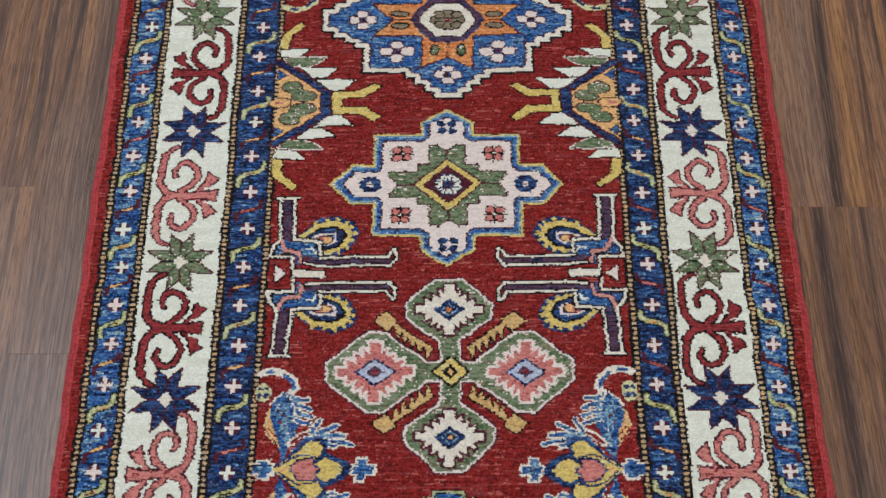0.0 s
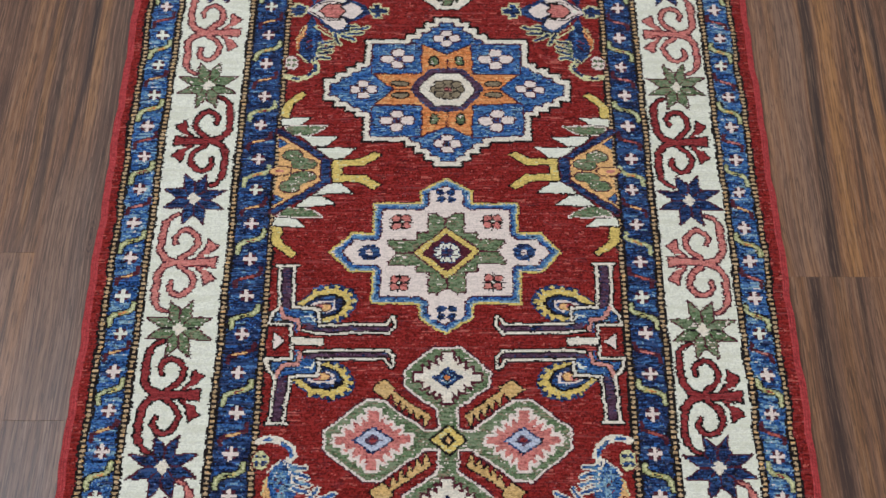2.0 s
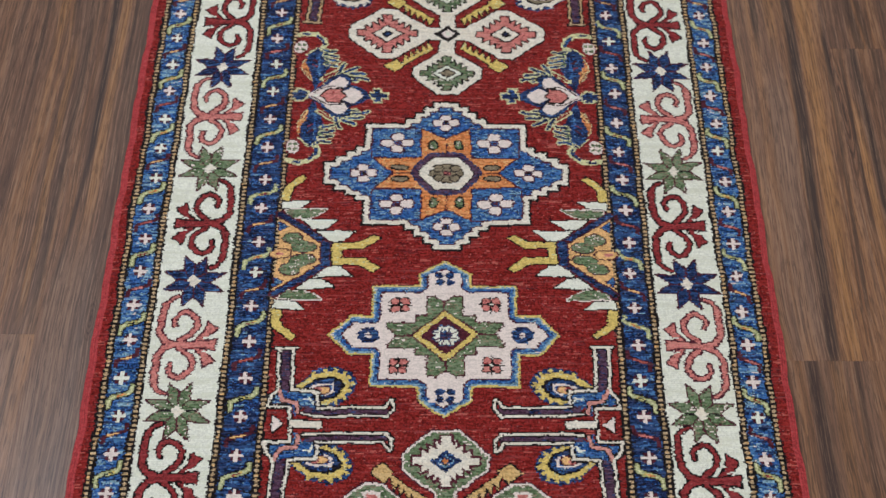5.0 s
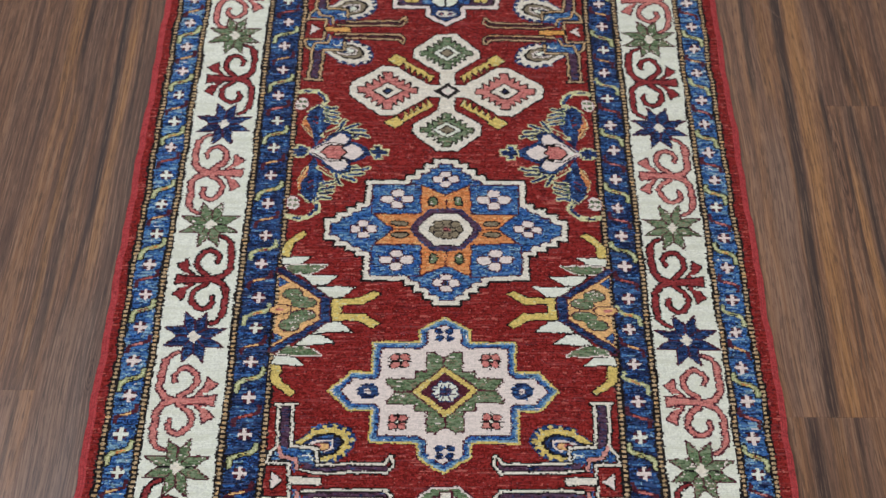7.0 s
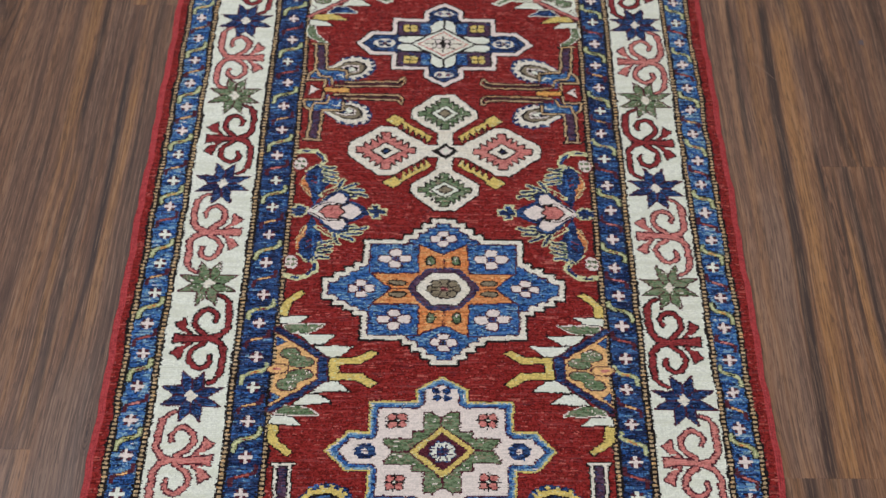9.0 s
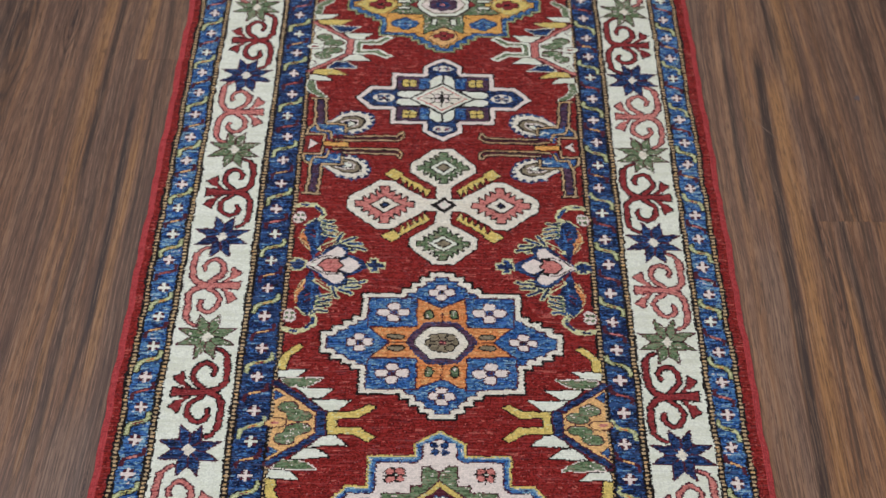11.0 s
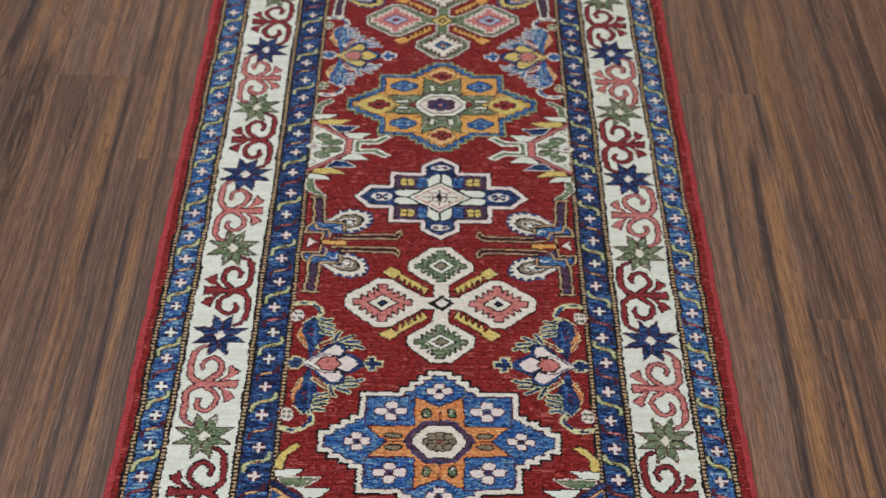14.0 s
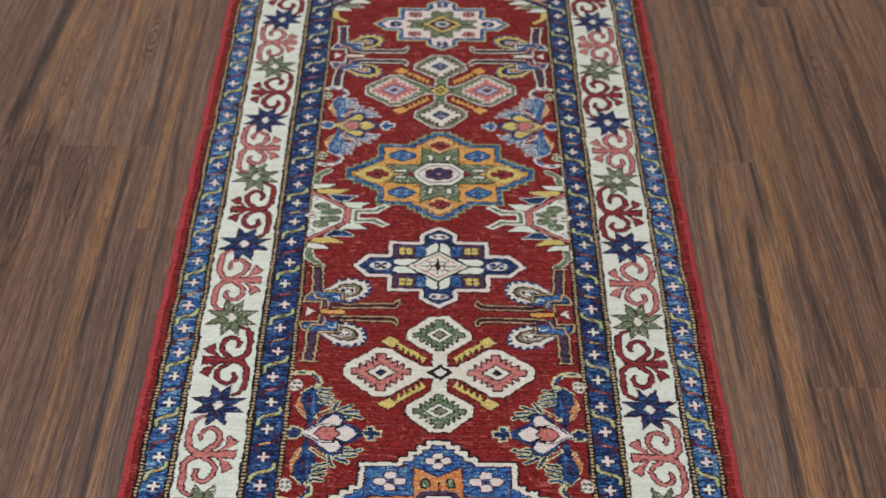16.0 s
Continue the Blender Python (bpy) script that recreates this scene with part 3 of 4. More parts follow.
def hooked_bracket(y, side, pale):
    p = Pen(EDGE[side], y, section("hooked_bracket_motif", -1, "ivory-lined hooked bracket with paisleys" if pale else "orange-lined hooked bracket with paisleys"), -side)
    ink, crest, core = ("i", "y", "t") if pale else ("e", "i", "h")
    # paisley with a combed rim
    ring = [(35, 46), (54, 62), (74, 67), (90, 62), (95, 50), (89, 37), (74, 29), (52, 26)]
    for i in range(26):
        f = i / 25 * 6.999 if i else 0
        a, b = ring[int(f)], ring[int(f) + 1]
        g = f - int(f)
        qx, qy = a[0] + (b[0] - a[0]) * g, a[1] + (b[1] - a[1]) * g
        if i > 3:
            p.oval("n", 68 + (qx - 68) * 1.2, 47 + (qy - 47) * 1.24, 3.6, 3.2, sym="y")
    p.fill("n", ring, 3.2, sym="y")
    for i in range(4, 24, 2):
        f = i / 25 * 6.999
        a, b = ring[int(f)], ring[int(f) + 1]
        g = f - int(f)
        p.oval(crest, 68 + (a[0] + (b[0] - a[0]) * g - 68) * 1.14, 47 + (a[1] + (b[1] - a[1]) * g - 47) * 1.17, 2.3, 2.6, sym="y")
    p.fill(crest, ring, 1.4, sym="y")
    p.fill("k", [(38, 43), (57, 58), (75, 62), (87, 56), (90, 48), (83, 36), (67, 30), (46, 28)], 0, sym="y")
    p.fill("n" if pale else "h", [(40, 44), (58, 56), (74, 59), (84, 54), (86, 47), (80, 37), (66, 32), (46, 30)], 0, sym="y")
    p.fill("b" if pale else "k", [(50, 47), (62, 53), (74, 54), (80, 47), (74, 38), (58, 36)], 0, sym="y")
    p.line("c", 2.6, 52, 47, 62, 51, 77, 51, 78, 43, 70, 38, sym="y")
    p.oval(core if pale else "w", 65, 44, 9, 4.6, edge="m" if pale else "k", sym="y")
    p.oval("p" if pale else "n", 61, 45, 5, 2.8, sym="y")
    # the bracket
    p.fill("r", [(8, 36), (30, 28), (30, 8), (4, 8), (4, 20)], 0, sym="y")
    p.fill("u", [(13, 98), (29, 98), (31, 42), (15, 42)], 0, sym="y")
    p.fill("b", [(14, 46), (30, 40), (61, 42), (61, 22), (44, 22), (44, 12), (36, 10), (34, 22), (8, 26)], 0, sym="y")
    k = 1.0 if pale else 0.8
    p.fill("u" if pale else "m", [(48, 22 * k), (138, 22 * k), (143, 17 * k), (138, 12 * k), (46, 12 * k)], 0, sym="y")
    second = ink if pale else "e"
    bold = 3.0 if pale else 2.8
    for rim in ("k", ""):
        p.line("f" if pale else "e", 4.2 if pale else 3.0, 17, 42, 21, 29, 38, 27, 41, 14, edge="k", width=1.2, sym="y")
        p.line("w", 2.2, 46, 32, 54, 33, 56, 27, sym="y")
        p.line(ink, bold, 9, 99, 32, 99, edge=rim, width=2.0, sym="y")
        p.line(ink, bold, 13, 98, 15, 42, 7, 34, 4, 21, 30, 21, 31, 0, edge=rim, width=2.0, sym="y")
        p.line(ink, bold, 28, 98, 31, 43, 61, 42, 61, 26, edge=rim, width=2.0, sym="y")
        p.line(second, bold - 0.4, 60, 22 * k, 135, 22 * k, 142, 32 * k, edge=rim, width=2.0, sym="y")
        p.line(second, bold - 0.4, 46, 13 * k, 62, 11 * k, 138, 11 * k, 145, 20 * k, 144, 32 * k, edge=rim, width=2.0, sym="y")
    p.rect(ink if pale else "a", 31, -4.2, 66, 4.2, edge="k")
    p.fill("r", both(9, 17, 28, 17), 0)
    p.fill("c", [(11, 10), (11, -10), (23, 0)], 0, "k", 1.5)


def palmette_spray(y, side, blue):
    p = Pen(EDGE[side], y, section("palmette_spray_motif", -1, "blue leafy spray with a straw palmette" if blue else "navy leafy spray with an ivory palmette"), -side)
    leaf, rim, heart, ink = ("b", "i", "y", "n") if blue else ("n", "z", "c", "k")
    # orange husk on the outer side of the leaf
    p.line(rim, 2.6, 30, 86, 24, 81, 16, 73, edge="d", width=1.2, sym="y")
    p.fill("t" if blue else "o", [(22, 74), (14, 63), (11, 48), (17, 35), (24, 25), (27, 36), (23, 47), (22, 58)], 0, "z", 1.0, "y")
    p.line("t", 3.0, 15, 44, 22, 34, 27, 22, edge="d", width=1.2, sym="y")
    # leaf body
    p.fill(leaf, [(20, 76), (29, 85), (38, 90), (44, 69), (45, 53), (42, 40), (37, 22), (29, 8), (26, 20), (24, 34), (22, 44), (17, 53), (16, 66)], 0, sym="y")
    p.line("m", 2.6, 26, 64, 33, 58, sym="y")
    p.line("q", 2.2, 25, 54, 31, 50, sym="y")
    p.line("l" if blue else "b", 3.0, 35, 70, 33, 48, 34, 34, sym="y")
    if blue:
        for v in ((27, 60, 31, 72), (28, 44, 30, 56), (40, 64, 41, 74), (33, 26, 36, 38), (24, 66, 27, 74), (38, 44, 41, 54)):
            p.line("l", 2.6, *v, sym="y")
    # curl
    p.line(rim, 8.4, 5, 109, 15, 112, 27, 110, 38, 101, 41, 92, 36, 84, sym="y")
    p.line("b" if blue else "n", 3.8, 10, 111, 18, 111, sym="y")
    p.line("b" if blue else "n", 4.4, 29, 107, 37, 99, 39, 91, sym="y")
    # combed fronds: pale-rimmed teeth with the red ground between them
    p.fill(leaf, [(34, 86), (43, 82), (47, 70), (48, 56), (46, 46), (38, 34)], 0, sym="y")
    for v in ((39, 81, 47, 78, 55, 79), (41, 72, 50, 71, 58, 68), (43, 64, 51, 62, 59, 59), (43, 55, 51, 53, 58, 51)):
        p.line(leaf, 3.6, *v, edge=rim, width=1.7, sym="y")
    for qy in (76, 67, 58):
        p.oval("l" if blue else "g", 42, qy, 3.4, 1.6, sym="y")
    p.line(rim, 6.8, 38, 28, 47, 36, 62, 44, sym="y")
    p.line("r", 3.4, 40, 29, 47, 35, 60, 42, sym="y")
    # front frond
    p.fill(rim, [(42, 20), (58, 38), (68, 42), (80, 38), (92, 30), (84, 23), (72, 26), (60, 29), (49, 20)], 1.6, sym="y")
    p.fill(leaf, [(40, 20), (56, 37), (68, 42), (80, 38), (92, 30), (84, 24), (72, 26), (60, 30), (49, 20)], 0, sym="y")
    for v in ((60, 39, 64, 48, 68, 55), (69, 41, 77, 45, 85, 49), (77, 38, 86, 38, 94, 37), (81, 31, 91, 30, 100, 27)):
        p.line(leaf, 4.0, *v, edge=rim, width=1.7, sym="y")
    p.line("k" if not blue else "n", 2.4, 58, 33, 70, 35, 82, 30, sym="y")
    if blue:
        p.line("l", 3.0, 60, 39, 70, 40, 80, 35, sym="y")
    # palmette
    p.fill(ink if blue else "n", both(20, 1, 45, 21, 60, 36, 72, 33, 77, 24, 74, 19, 84, 15, 95, 9, 104, 1), 0.6)
    p.fill(heart, both(22, 1, 45, 18, 61, 32, 69, 30, 73, 23, 69, 14, 64, 8, 66, 6, 77, 13, 87, 8, 93, 1), 0)
    p.line(ink, 1.8, 28, 3, 40, 12, 50, 16, 66, 14, sym="y")
    p.line(ink, 2.2, 64, 9, 72, 15, 78, 14, sym="y")
    p.fill("p", both(40, 1, 48, 10, 64, 11, 64, 4, 69, 1), 0, ink, 2.2)
    p.oval("w" if not blue else "t", 33, 0, 3.5, 3)
    # finials and corner flower
    for colour, extra in ((rim, 2.2), ("b" if blue else "n", 0.0)):
        p.rect(colour, 104 - extra, -4 - extra, 125 + extra, 4 + extra)
        p.rect(colour, 108 - extra, -11 - extra, 116 + extra, 11 + extra)
        p.rect(colour, 1, -5 - extra, 21 + extra, 5 + extra)
        p.rect(colour, 7 - extra, -9 - extra, 17 + extra, 9 + extra)
    p.oval("c" if not blue else "z", 8, 87, 8.5, 11, edge="d", sym="y")
    rosette(p, "g" if not blue else "n", 8, 87, 4.8, 6, 4, 3.0, sym="y")


# ---- borders ----
STRIPES = {-1: (193, 202, 239, 249, 332, 342, 371, 381, 397), 1: (199, 209, 240, 250, 328, 337, 364, 373, 386)}


def stripe(side, a, b, colour, name, parent=-1, label=""):
    part = section(name, parent, label)
    x0, x1 = sorted((side * a, side * b))
    Pen(0, 0, part).rect(colour, x0, RUG_Y0 * 1000 - 9, x1, RUG_Y1 * 1000 + 9)
    return part


def beads(side, a, b):
    part = stripe(side, a, b, "k", "beaded_line", -1, "dark line of small tan beads")
    mid, half = side * (a + b) / 2, 2.5
    p, luck = Pen(mid, 0, part, free=0.3), random.Random(int(a * 7 + side))
    n = int((RUG_Y1 - RUG_Y0) * 1000 / 5.9)
    for i in range(n):
        yy = RUG_Y0 * 1000 + (i + 0.5) * 5.9
        w = half + luck.uniform(-0.5, 0.6)
        off = 0.5 * math.sin(yy / 23 + a)
        p.oval("e", off, yy, w, 1.9)


def cross_row(n):
    """Where the n-th little cross of the guard stripes lies along the rug."""
    return float(np.interp(n, (-9, 0, 12, 20, 27, 46), (-777, -344, 236, 620, 950, 1853)))


def guard(side, a, b, colour):
    part = stripe(side, a, b, colour, "guard_stripe", -1, "mid-blue guard stripe" if colour == "b" else "navy guard stripe")
    mid, room = side * (a + b) / 2, (b - a) / 2
    luck = random.Random(int(a * 3 + side))
    dabs = Pen(mid, 0, part)
    for i in range(420):
        y, x, wide = RUG_Y0 * 1000 + 6 * i, luck.uniform(-room, room), luck.uniform(4, 13)
        left, right = max(-room + 1, x - wide), min(room - 1, x + wide)
        dabs.rect(luck.choice("nlnl" if colour == "b" else "bbnb"), left, y, right, y + luck.uniform(1.6, 4))
    for n in range(-8, 45):
        y = cross_row(n) + luck.uniform(-2, 2)
        p = Pen(mid + luck.uniform(-1.5, 1.5), y, section("cross_motif", part), free=0.55)
        tone = luck.choice("ccccw")
        for fx in (1, -1):
            for fy in (1, -1):
                p.rect("m", 1.8 * fx, 1.8 * fy, 6.4 * fx, 6.4 * fy)
        p.rect(tone, -8, -2.0, 8, 2.0)
        p.rect(tone, -2.0, -8.4, 2.0, 8.4)
        between = (cross_row(n) + cross_row(n + 1)) / 2 + luck.uniform(-1.5, 1.5)
        w = min(room - 1.5, 15)
        q = Pen(mid, between, section("meander_motif", part), -side, free=0.8)
        if n % 2:
            curve = (w * 0.94, 14, w * 0.92, 7, w * 0.55, 3, -w * 0.5, -1, -w * 0.88, -5, -w * 0.94, -15)
            q.line("s", 5.2, *curve, edge=luck.choice("nkk"), width=1.6)
            q.line("z", 1.8, *curve[:6])
            q.line("z", 1.8, *curve[6:])
            q.line("y", 2.4, w * 0.4, 2.6, -w * 0.3, -0.8)
            q.line(luck.choice("kqo"), 1.8, w * 0.3, 2, -w * 0.3, -0.8)
        else:
            q.line("m", 4.8, w * 0.9, 13, w * 0.9, 5, w * 0.3, 2, -w * 0.4, -1.0, -w * 0.85, -4, -w * 0.86, -11)
            q.line(luck.choice("vpt"), 2.6, -w * 0.5, -1.2, w * 0.4, 2.2)


def border_star(x, y, colour, parent):
    p = Pen(x, y, section("star_motif", parent, "navy eight-pointed star" if colour == "n" else "sage eight-pointed star"))
    shape = quad(19, 0, 36, 13.5, 12.5, 13.5, 13, 36, 0, 23)
    p.fill(colour, shape, -0.6, "m", 1.8)
    p.line("m", 2.4, 0, 6, 0, 23, sym="y")
    p.line("k" if colour == "g" else "m", 2.4, 6, 0, 19, 0, sym="x")
    p.line("m", 1.6, 5, 5, 11, 12, sym="xy")
    p.fill("i", quad(8, 0, 4.5, 3, 3.5, 6, 0, 9))


def border_scroll(x, y, colour, parent, turn):
    p = Pen(x, y, section("scroll_motif", parent, "brick-red scrolling leaf" if colour == "q" else "salmon scrolling leaf"), turn)
    edge = "k" if colour == "q" else "m"
    for c, extra in ((edge, 2.0), (colour, 0.0)):
        e = extra or 1e-3
        p.line(c, 6.2 + 2 * extra, -30, 54, -32, 37, -31, 16, -24, 5, -12, 1, sym="y")
        p.line(c, 3.2 + 2 * extra, -17, 66, -25, 62, -30, 54, sym="y")
        p.fill(c, both(-22, 3.5, 12, 4, 22, 5, 31, 7), e)
        p.line(c, 5.0 + 2 * extra, -6, 6, 5, 15, 9, 24, 8, 34, 2, 42, sym="y")
        p.line(c, 4.4 + 2 * extra, 2, 42, -5, 45, -13, 41, -17, 34, sym="y")
        p.line(c, 3.6 + 2 * extra, -17, 34, -15, 26, sym="y")
        p.fill(c, [(9, 5), (17, 15), (21, 31), (25, 27), (32, 23), (27, 17), (19, 7)], e, sym="y")
    p.line("w", 2.2, 9, 13, 16, 18, sym="y")
    p.line("w", 2.2, 18, 9, 29, 13, sym="y")


STARS = (-755, -592, -428, -262, -97, 79, 251, 423, 593, 755, 921, 1080, 1244, 1404, 1568, 1732)

for side in (-1, 1):
    s = STRIPES[side]
    beads(side, s[0], s[1])
    guard(side, s[1], s[2], "n")
    beads(side, s[2], s[3])
    border = stripe(side, s[3], s[4], "w", "main_border", -1, "broad ivory border")
    beads(side, s[4], s[5])
    guard(side, s[5], s[6], "b")
    beads(side, s[6], s[7])
    stripe(side, s[7], 420, "r", "plain_edge", -1, "plain madder-red pile edge")
    mid = side * (s[3] + s[4]) / 2
    for i, y in enumerate(STARS):
        border_star(mid, y, "n" if i % 2 else "g", border)
        if i:
            low = STARS[i - 1]
            turned = side == -1 and i in (3, 4)
            colour = "p" if i % 2 else "q"
            way = (-side if colour == "q" else side) * (-1 if turned else 1)
            border_scroll(mid, (y + low) / 2, colour, border, -way)

for y, blue in ((-478, False), (244, True), (935, False), (1640, True)):
    stepped_medallion(5, y, blue)
for x, y, green, wide, tall in ((5, -700, False, 1, 1), (4, 5, True, 0.98, 0.945), (4, 709, False, 1, 1), (8, 1391, True, 0.94, 0.8)):
    lobed_star(x, y, green, wide, tall)
for y, sage in ((-229, True), (487, False), (1174, True)):
    diamond_cross(5.5, y, sage)
for side in (-1, 1):
    for y, warm in ((-592, False), (120, True), (826, False), (1515, True)):
        leaf_fan(y, side, warm)
    for y, pale in ((-111, True), (606, False), (1282, True)):
        hooked_bracket(y, side, pale)
    for y, blue in ((-340, True), (374, False), (1068, True)):
        palmette_spray(y, side, blue)


def flecks(ground, thread, share, seed, dash=3):
    """Stray threads: short dashes of another dye within one dye's ground."""
    rng = np.random.default_rng(seed)
    field = rng.random((ROWS, COLS))
    field = sum(np.roll(field, k, 1) for k in range(dash)) / dash + 0.25 * (wander(6, 0.5, seed + 50))
    spots = field > np.quantile(field, 1 - share)
    dye[spots & (GROUNDS == CODE[ground])] = CODE[thread]


GROUNDS = dye.copy()
for i, (ground, thread, share) in enumerate((("b", "l", 0.12), ("b", "n", 0.13), ("n", "b", 0.12), ("n", "k", 0.06), ("g", "c", 0.045), ("g", "h", 0.12), ("p", "q", 0.03),
                                             ("r", "q", 0.05), ("r", "d", 0.05), ("o", "t", 0.08), ("l", "c", 0.08), ("l", "b", 0.08), ("u", "n", 0.1), ("q", "d", 0.08), ("d", "q", 0.08), ("y", "z", 0.06), ("e", "t", 0.1))):
    flecks(ground, thread, share, 200 + i)
flecks("r", "v", 0.035, 301, 15)
flecks("r", "v", 0.012, 303, 6)
flecks("r", "d", 0.04, 302, 14)


# ---- the rug itself ----
def sway(y, side):
    """The hand-woven edges wander a little."""
    return 0.0007 * math.sin(y * 31 + side) + 0.0007 * math.sin(y * 74 + 2 * side) + 0.0004 * math.sin(y * 151)


def settle(x, y, z):
    a = abs(x) / 0.4
    x += sway(y, 1 if x > 0 else -1) * a ** 4
    drop = max(0.0, (abs(x) - 0.378) / 0.02)
    return x, y + 0.0012 * math.sin(x * 9 + y * 5), z - 0.0022 * min(1.5, drop) ** 2


rug = tagged(new("runner_rug"), "red hand-knotted wool runner with medallions and ivory borders", "rug")
rug.location = (0, 0.54, 0)


def rug_part(name, verts, faces, parent, mats, slots=None, label=""):
    me = bpy.data.meshes.new(name)
    me.from_pydata([(x, y - 0.54, z) for x, y, z in verts], [], faces)
    for m in mats:
        me.materials.append(m)
    if slots is not None:
        me.polygons.foreach_set("material_index", slots)
    ob = new(name, me)
    ob.parent = parent
    return tagged(ob, label) if label else ob


def weave():
    runs = {}
    key = owner.astype(np.int64) * 64 + dye
    left, right = round((RUG_X - 0.3910) / KNOT), round((RUG_X + 0.3842) / KNOT)
    made = []
    for r in range(ROWS + 1):
        now = {}
        if r < ROWS:
            row = key[r]
            cuts = np.flatnonzero(np.diff(row[left:right])) + 1 + left
            for a, b in zip(np.r_[left, cuts], np.r_[cuts, right]):
                now[(int(a), int(b), int(row[a]))] = r
        for k, start in runs.items():
            if k in now and r - start < 16:
                now[k] = start
            else:
                made.append((k, start, r))
        runs = now
    sheets = {}
    for (a, b, k), r0, r1 in made:
        sheets.setdefault(k // 64, []).append((a, b, r0, r1, k % 64))
    return sheets


obs = []
for i, cells in sorted(weave().items()):
    name, parent, label = PARTS[i]
    used = sorted({c[4] for c in cells})
    verts, faces, slots = [], [], []
    for a, b, r0, r1, c in cells:
        x0, x1, y0, y1, z = -RUG_X + a * KNOT, -RUG_X + b * KNOT, RUG_Y0 + r0 * KNOT, RUG_Y0 + r1 * KNOT, TOP + RISE[c]
        n = len(verts)
        verts += [settle(x0, y0, z), settle(x1, y0, z), settle(x1, y1, z), settle(x0, y1, z)]
        faces.append((n, n + 1, n + 2, n + 3))
        slots.append(used.index(c))
    obs.append((i, parent, rug_part(name, verts, faces, rug, [WOOL[c] for c in used], slots, label)))
made = {i: ob for i, _, ob in obs}
for i, parent, ob in obs:
    if parent in made:
        ob.parent = made[parent]


def backing():
    """The woven body under the pile."""
    xs, n = (-0.3905, -0.378, -0.2, 0.2, 0.372, 0.3838), 210
    verts, faces = [], []
    for j in range(n + 1):
        y = RUG_Y0 + (RUG_Y1 - RUG_Y0) * j / n
        for x in xs:
            sx, sy, sz = settle(x, y, TOP - 0.0012)
            verts += [(sx, sy, sz), (sx, sy, 0.0004)]
    w = 2 * len(xs)
    for j in range(n):
        for i in range(len(xs) - 1):
            a = j * w + 2 * i
            faces += [(a, a + 2, a + 2 + w, a + w), (a + 1, a + 1 + w, a + 3 + w, a + 3)]
        a, b = j * w, j * w + w - 2
        faces += [(a, a + w, a + w + 1, a + 1), (b, b + 1, b + w + 1, b + w)]
    for j in (0, n):
        for i in range(len(xs) - 1):
            a = j * w + 2 * i
            faces.append((a, a + 1, a + 3, a + 2))
    rug_part("backing", verts, faces, rug, [JUTE])


backing()


def selvedge_cord(side, x, radius, z):
    n, ring, verts, faces = 620, 8, [], []
    for j in range(n + 1):
        y = RUG_Y0 + (RUG_Y1 - RUG_Y0) * j / n
        r = radius * (1 + 0.07 * math.sin(j * 2.1) + 0.05 * noise.noise((y * 60, x * 99, 0)))
        cx = x + sway(y, side) + 0.0005 * noise.noise((y * 25, x * 50, 3))
        for k in range(ring):
            a = 2 * math.pi * k / ring
            verts.append((cx + r * math.cos(a), y, z + r * math.sin(a)))
    for j in range(n):
        for k in range(ring):
            a, b = j * ring + k, j * ring + (k + 1) % ring
            faces.append((a, a + ring, b + ring, b))
    ob = rug_part("selvedge_cord", verts, faces, rug, [CORD], label="overcast bright red wool edge cord")
    ob.data.polygons.foreach_set("use_smooth", [True] * len(faces))


for side, edge in ((-1, 0.3915), (1, 0.3848)):
    for i, (step, radius) in enumerate(((0.0, 0.0019), (0.0032, 0.0020), (0.0062, 0.0019))):
        selvedge_cord(side, side * (edge + step), radius, 0.0062 - 0.0018 * i)


# ---- planks ----
def plank_mesh(w, l, mat=WOOD):
    bm = bmesh.new()
    w, l, e = w / 2, l / 2 - 0.00006, 0.00016
    loops = []
    for x, y, z in ((w, l, -PLANK_T), (w, l, -e), (w - e, l - e, 0)):
        loops.append([bm.verts.new(v) for v in ((-x, -y, z), (x, -y, z), (x, y, z), (-x, y, z))])
    for a, b in zip(loops, loops[1:]):
        for i in range(4):
            bm.faces.new((a[i], a[(i + 1) % 4], b[(i + 1) % 4], b[i]))
    bm.faces.new(loops[-1])
    me = bpy.data.meshes.new("plank")
    bm.to_mesh(me)
    bm.free()
    me.materials.append(mat)
    return me


PLANK = plank_mesh(PLANK_W, PLANK_L)
C, U, H, A = CHARCOAL, UMBER, HONEY, ASH
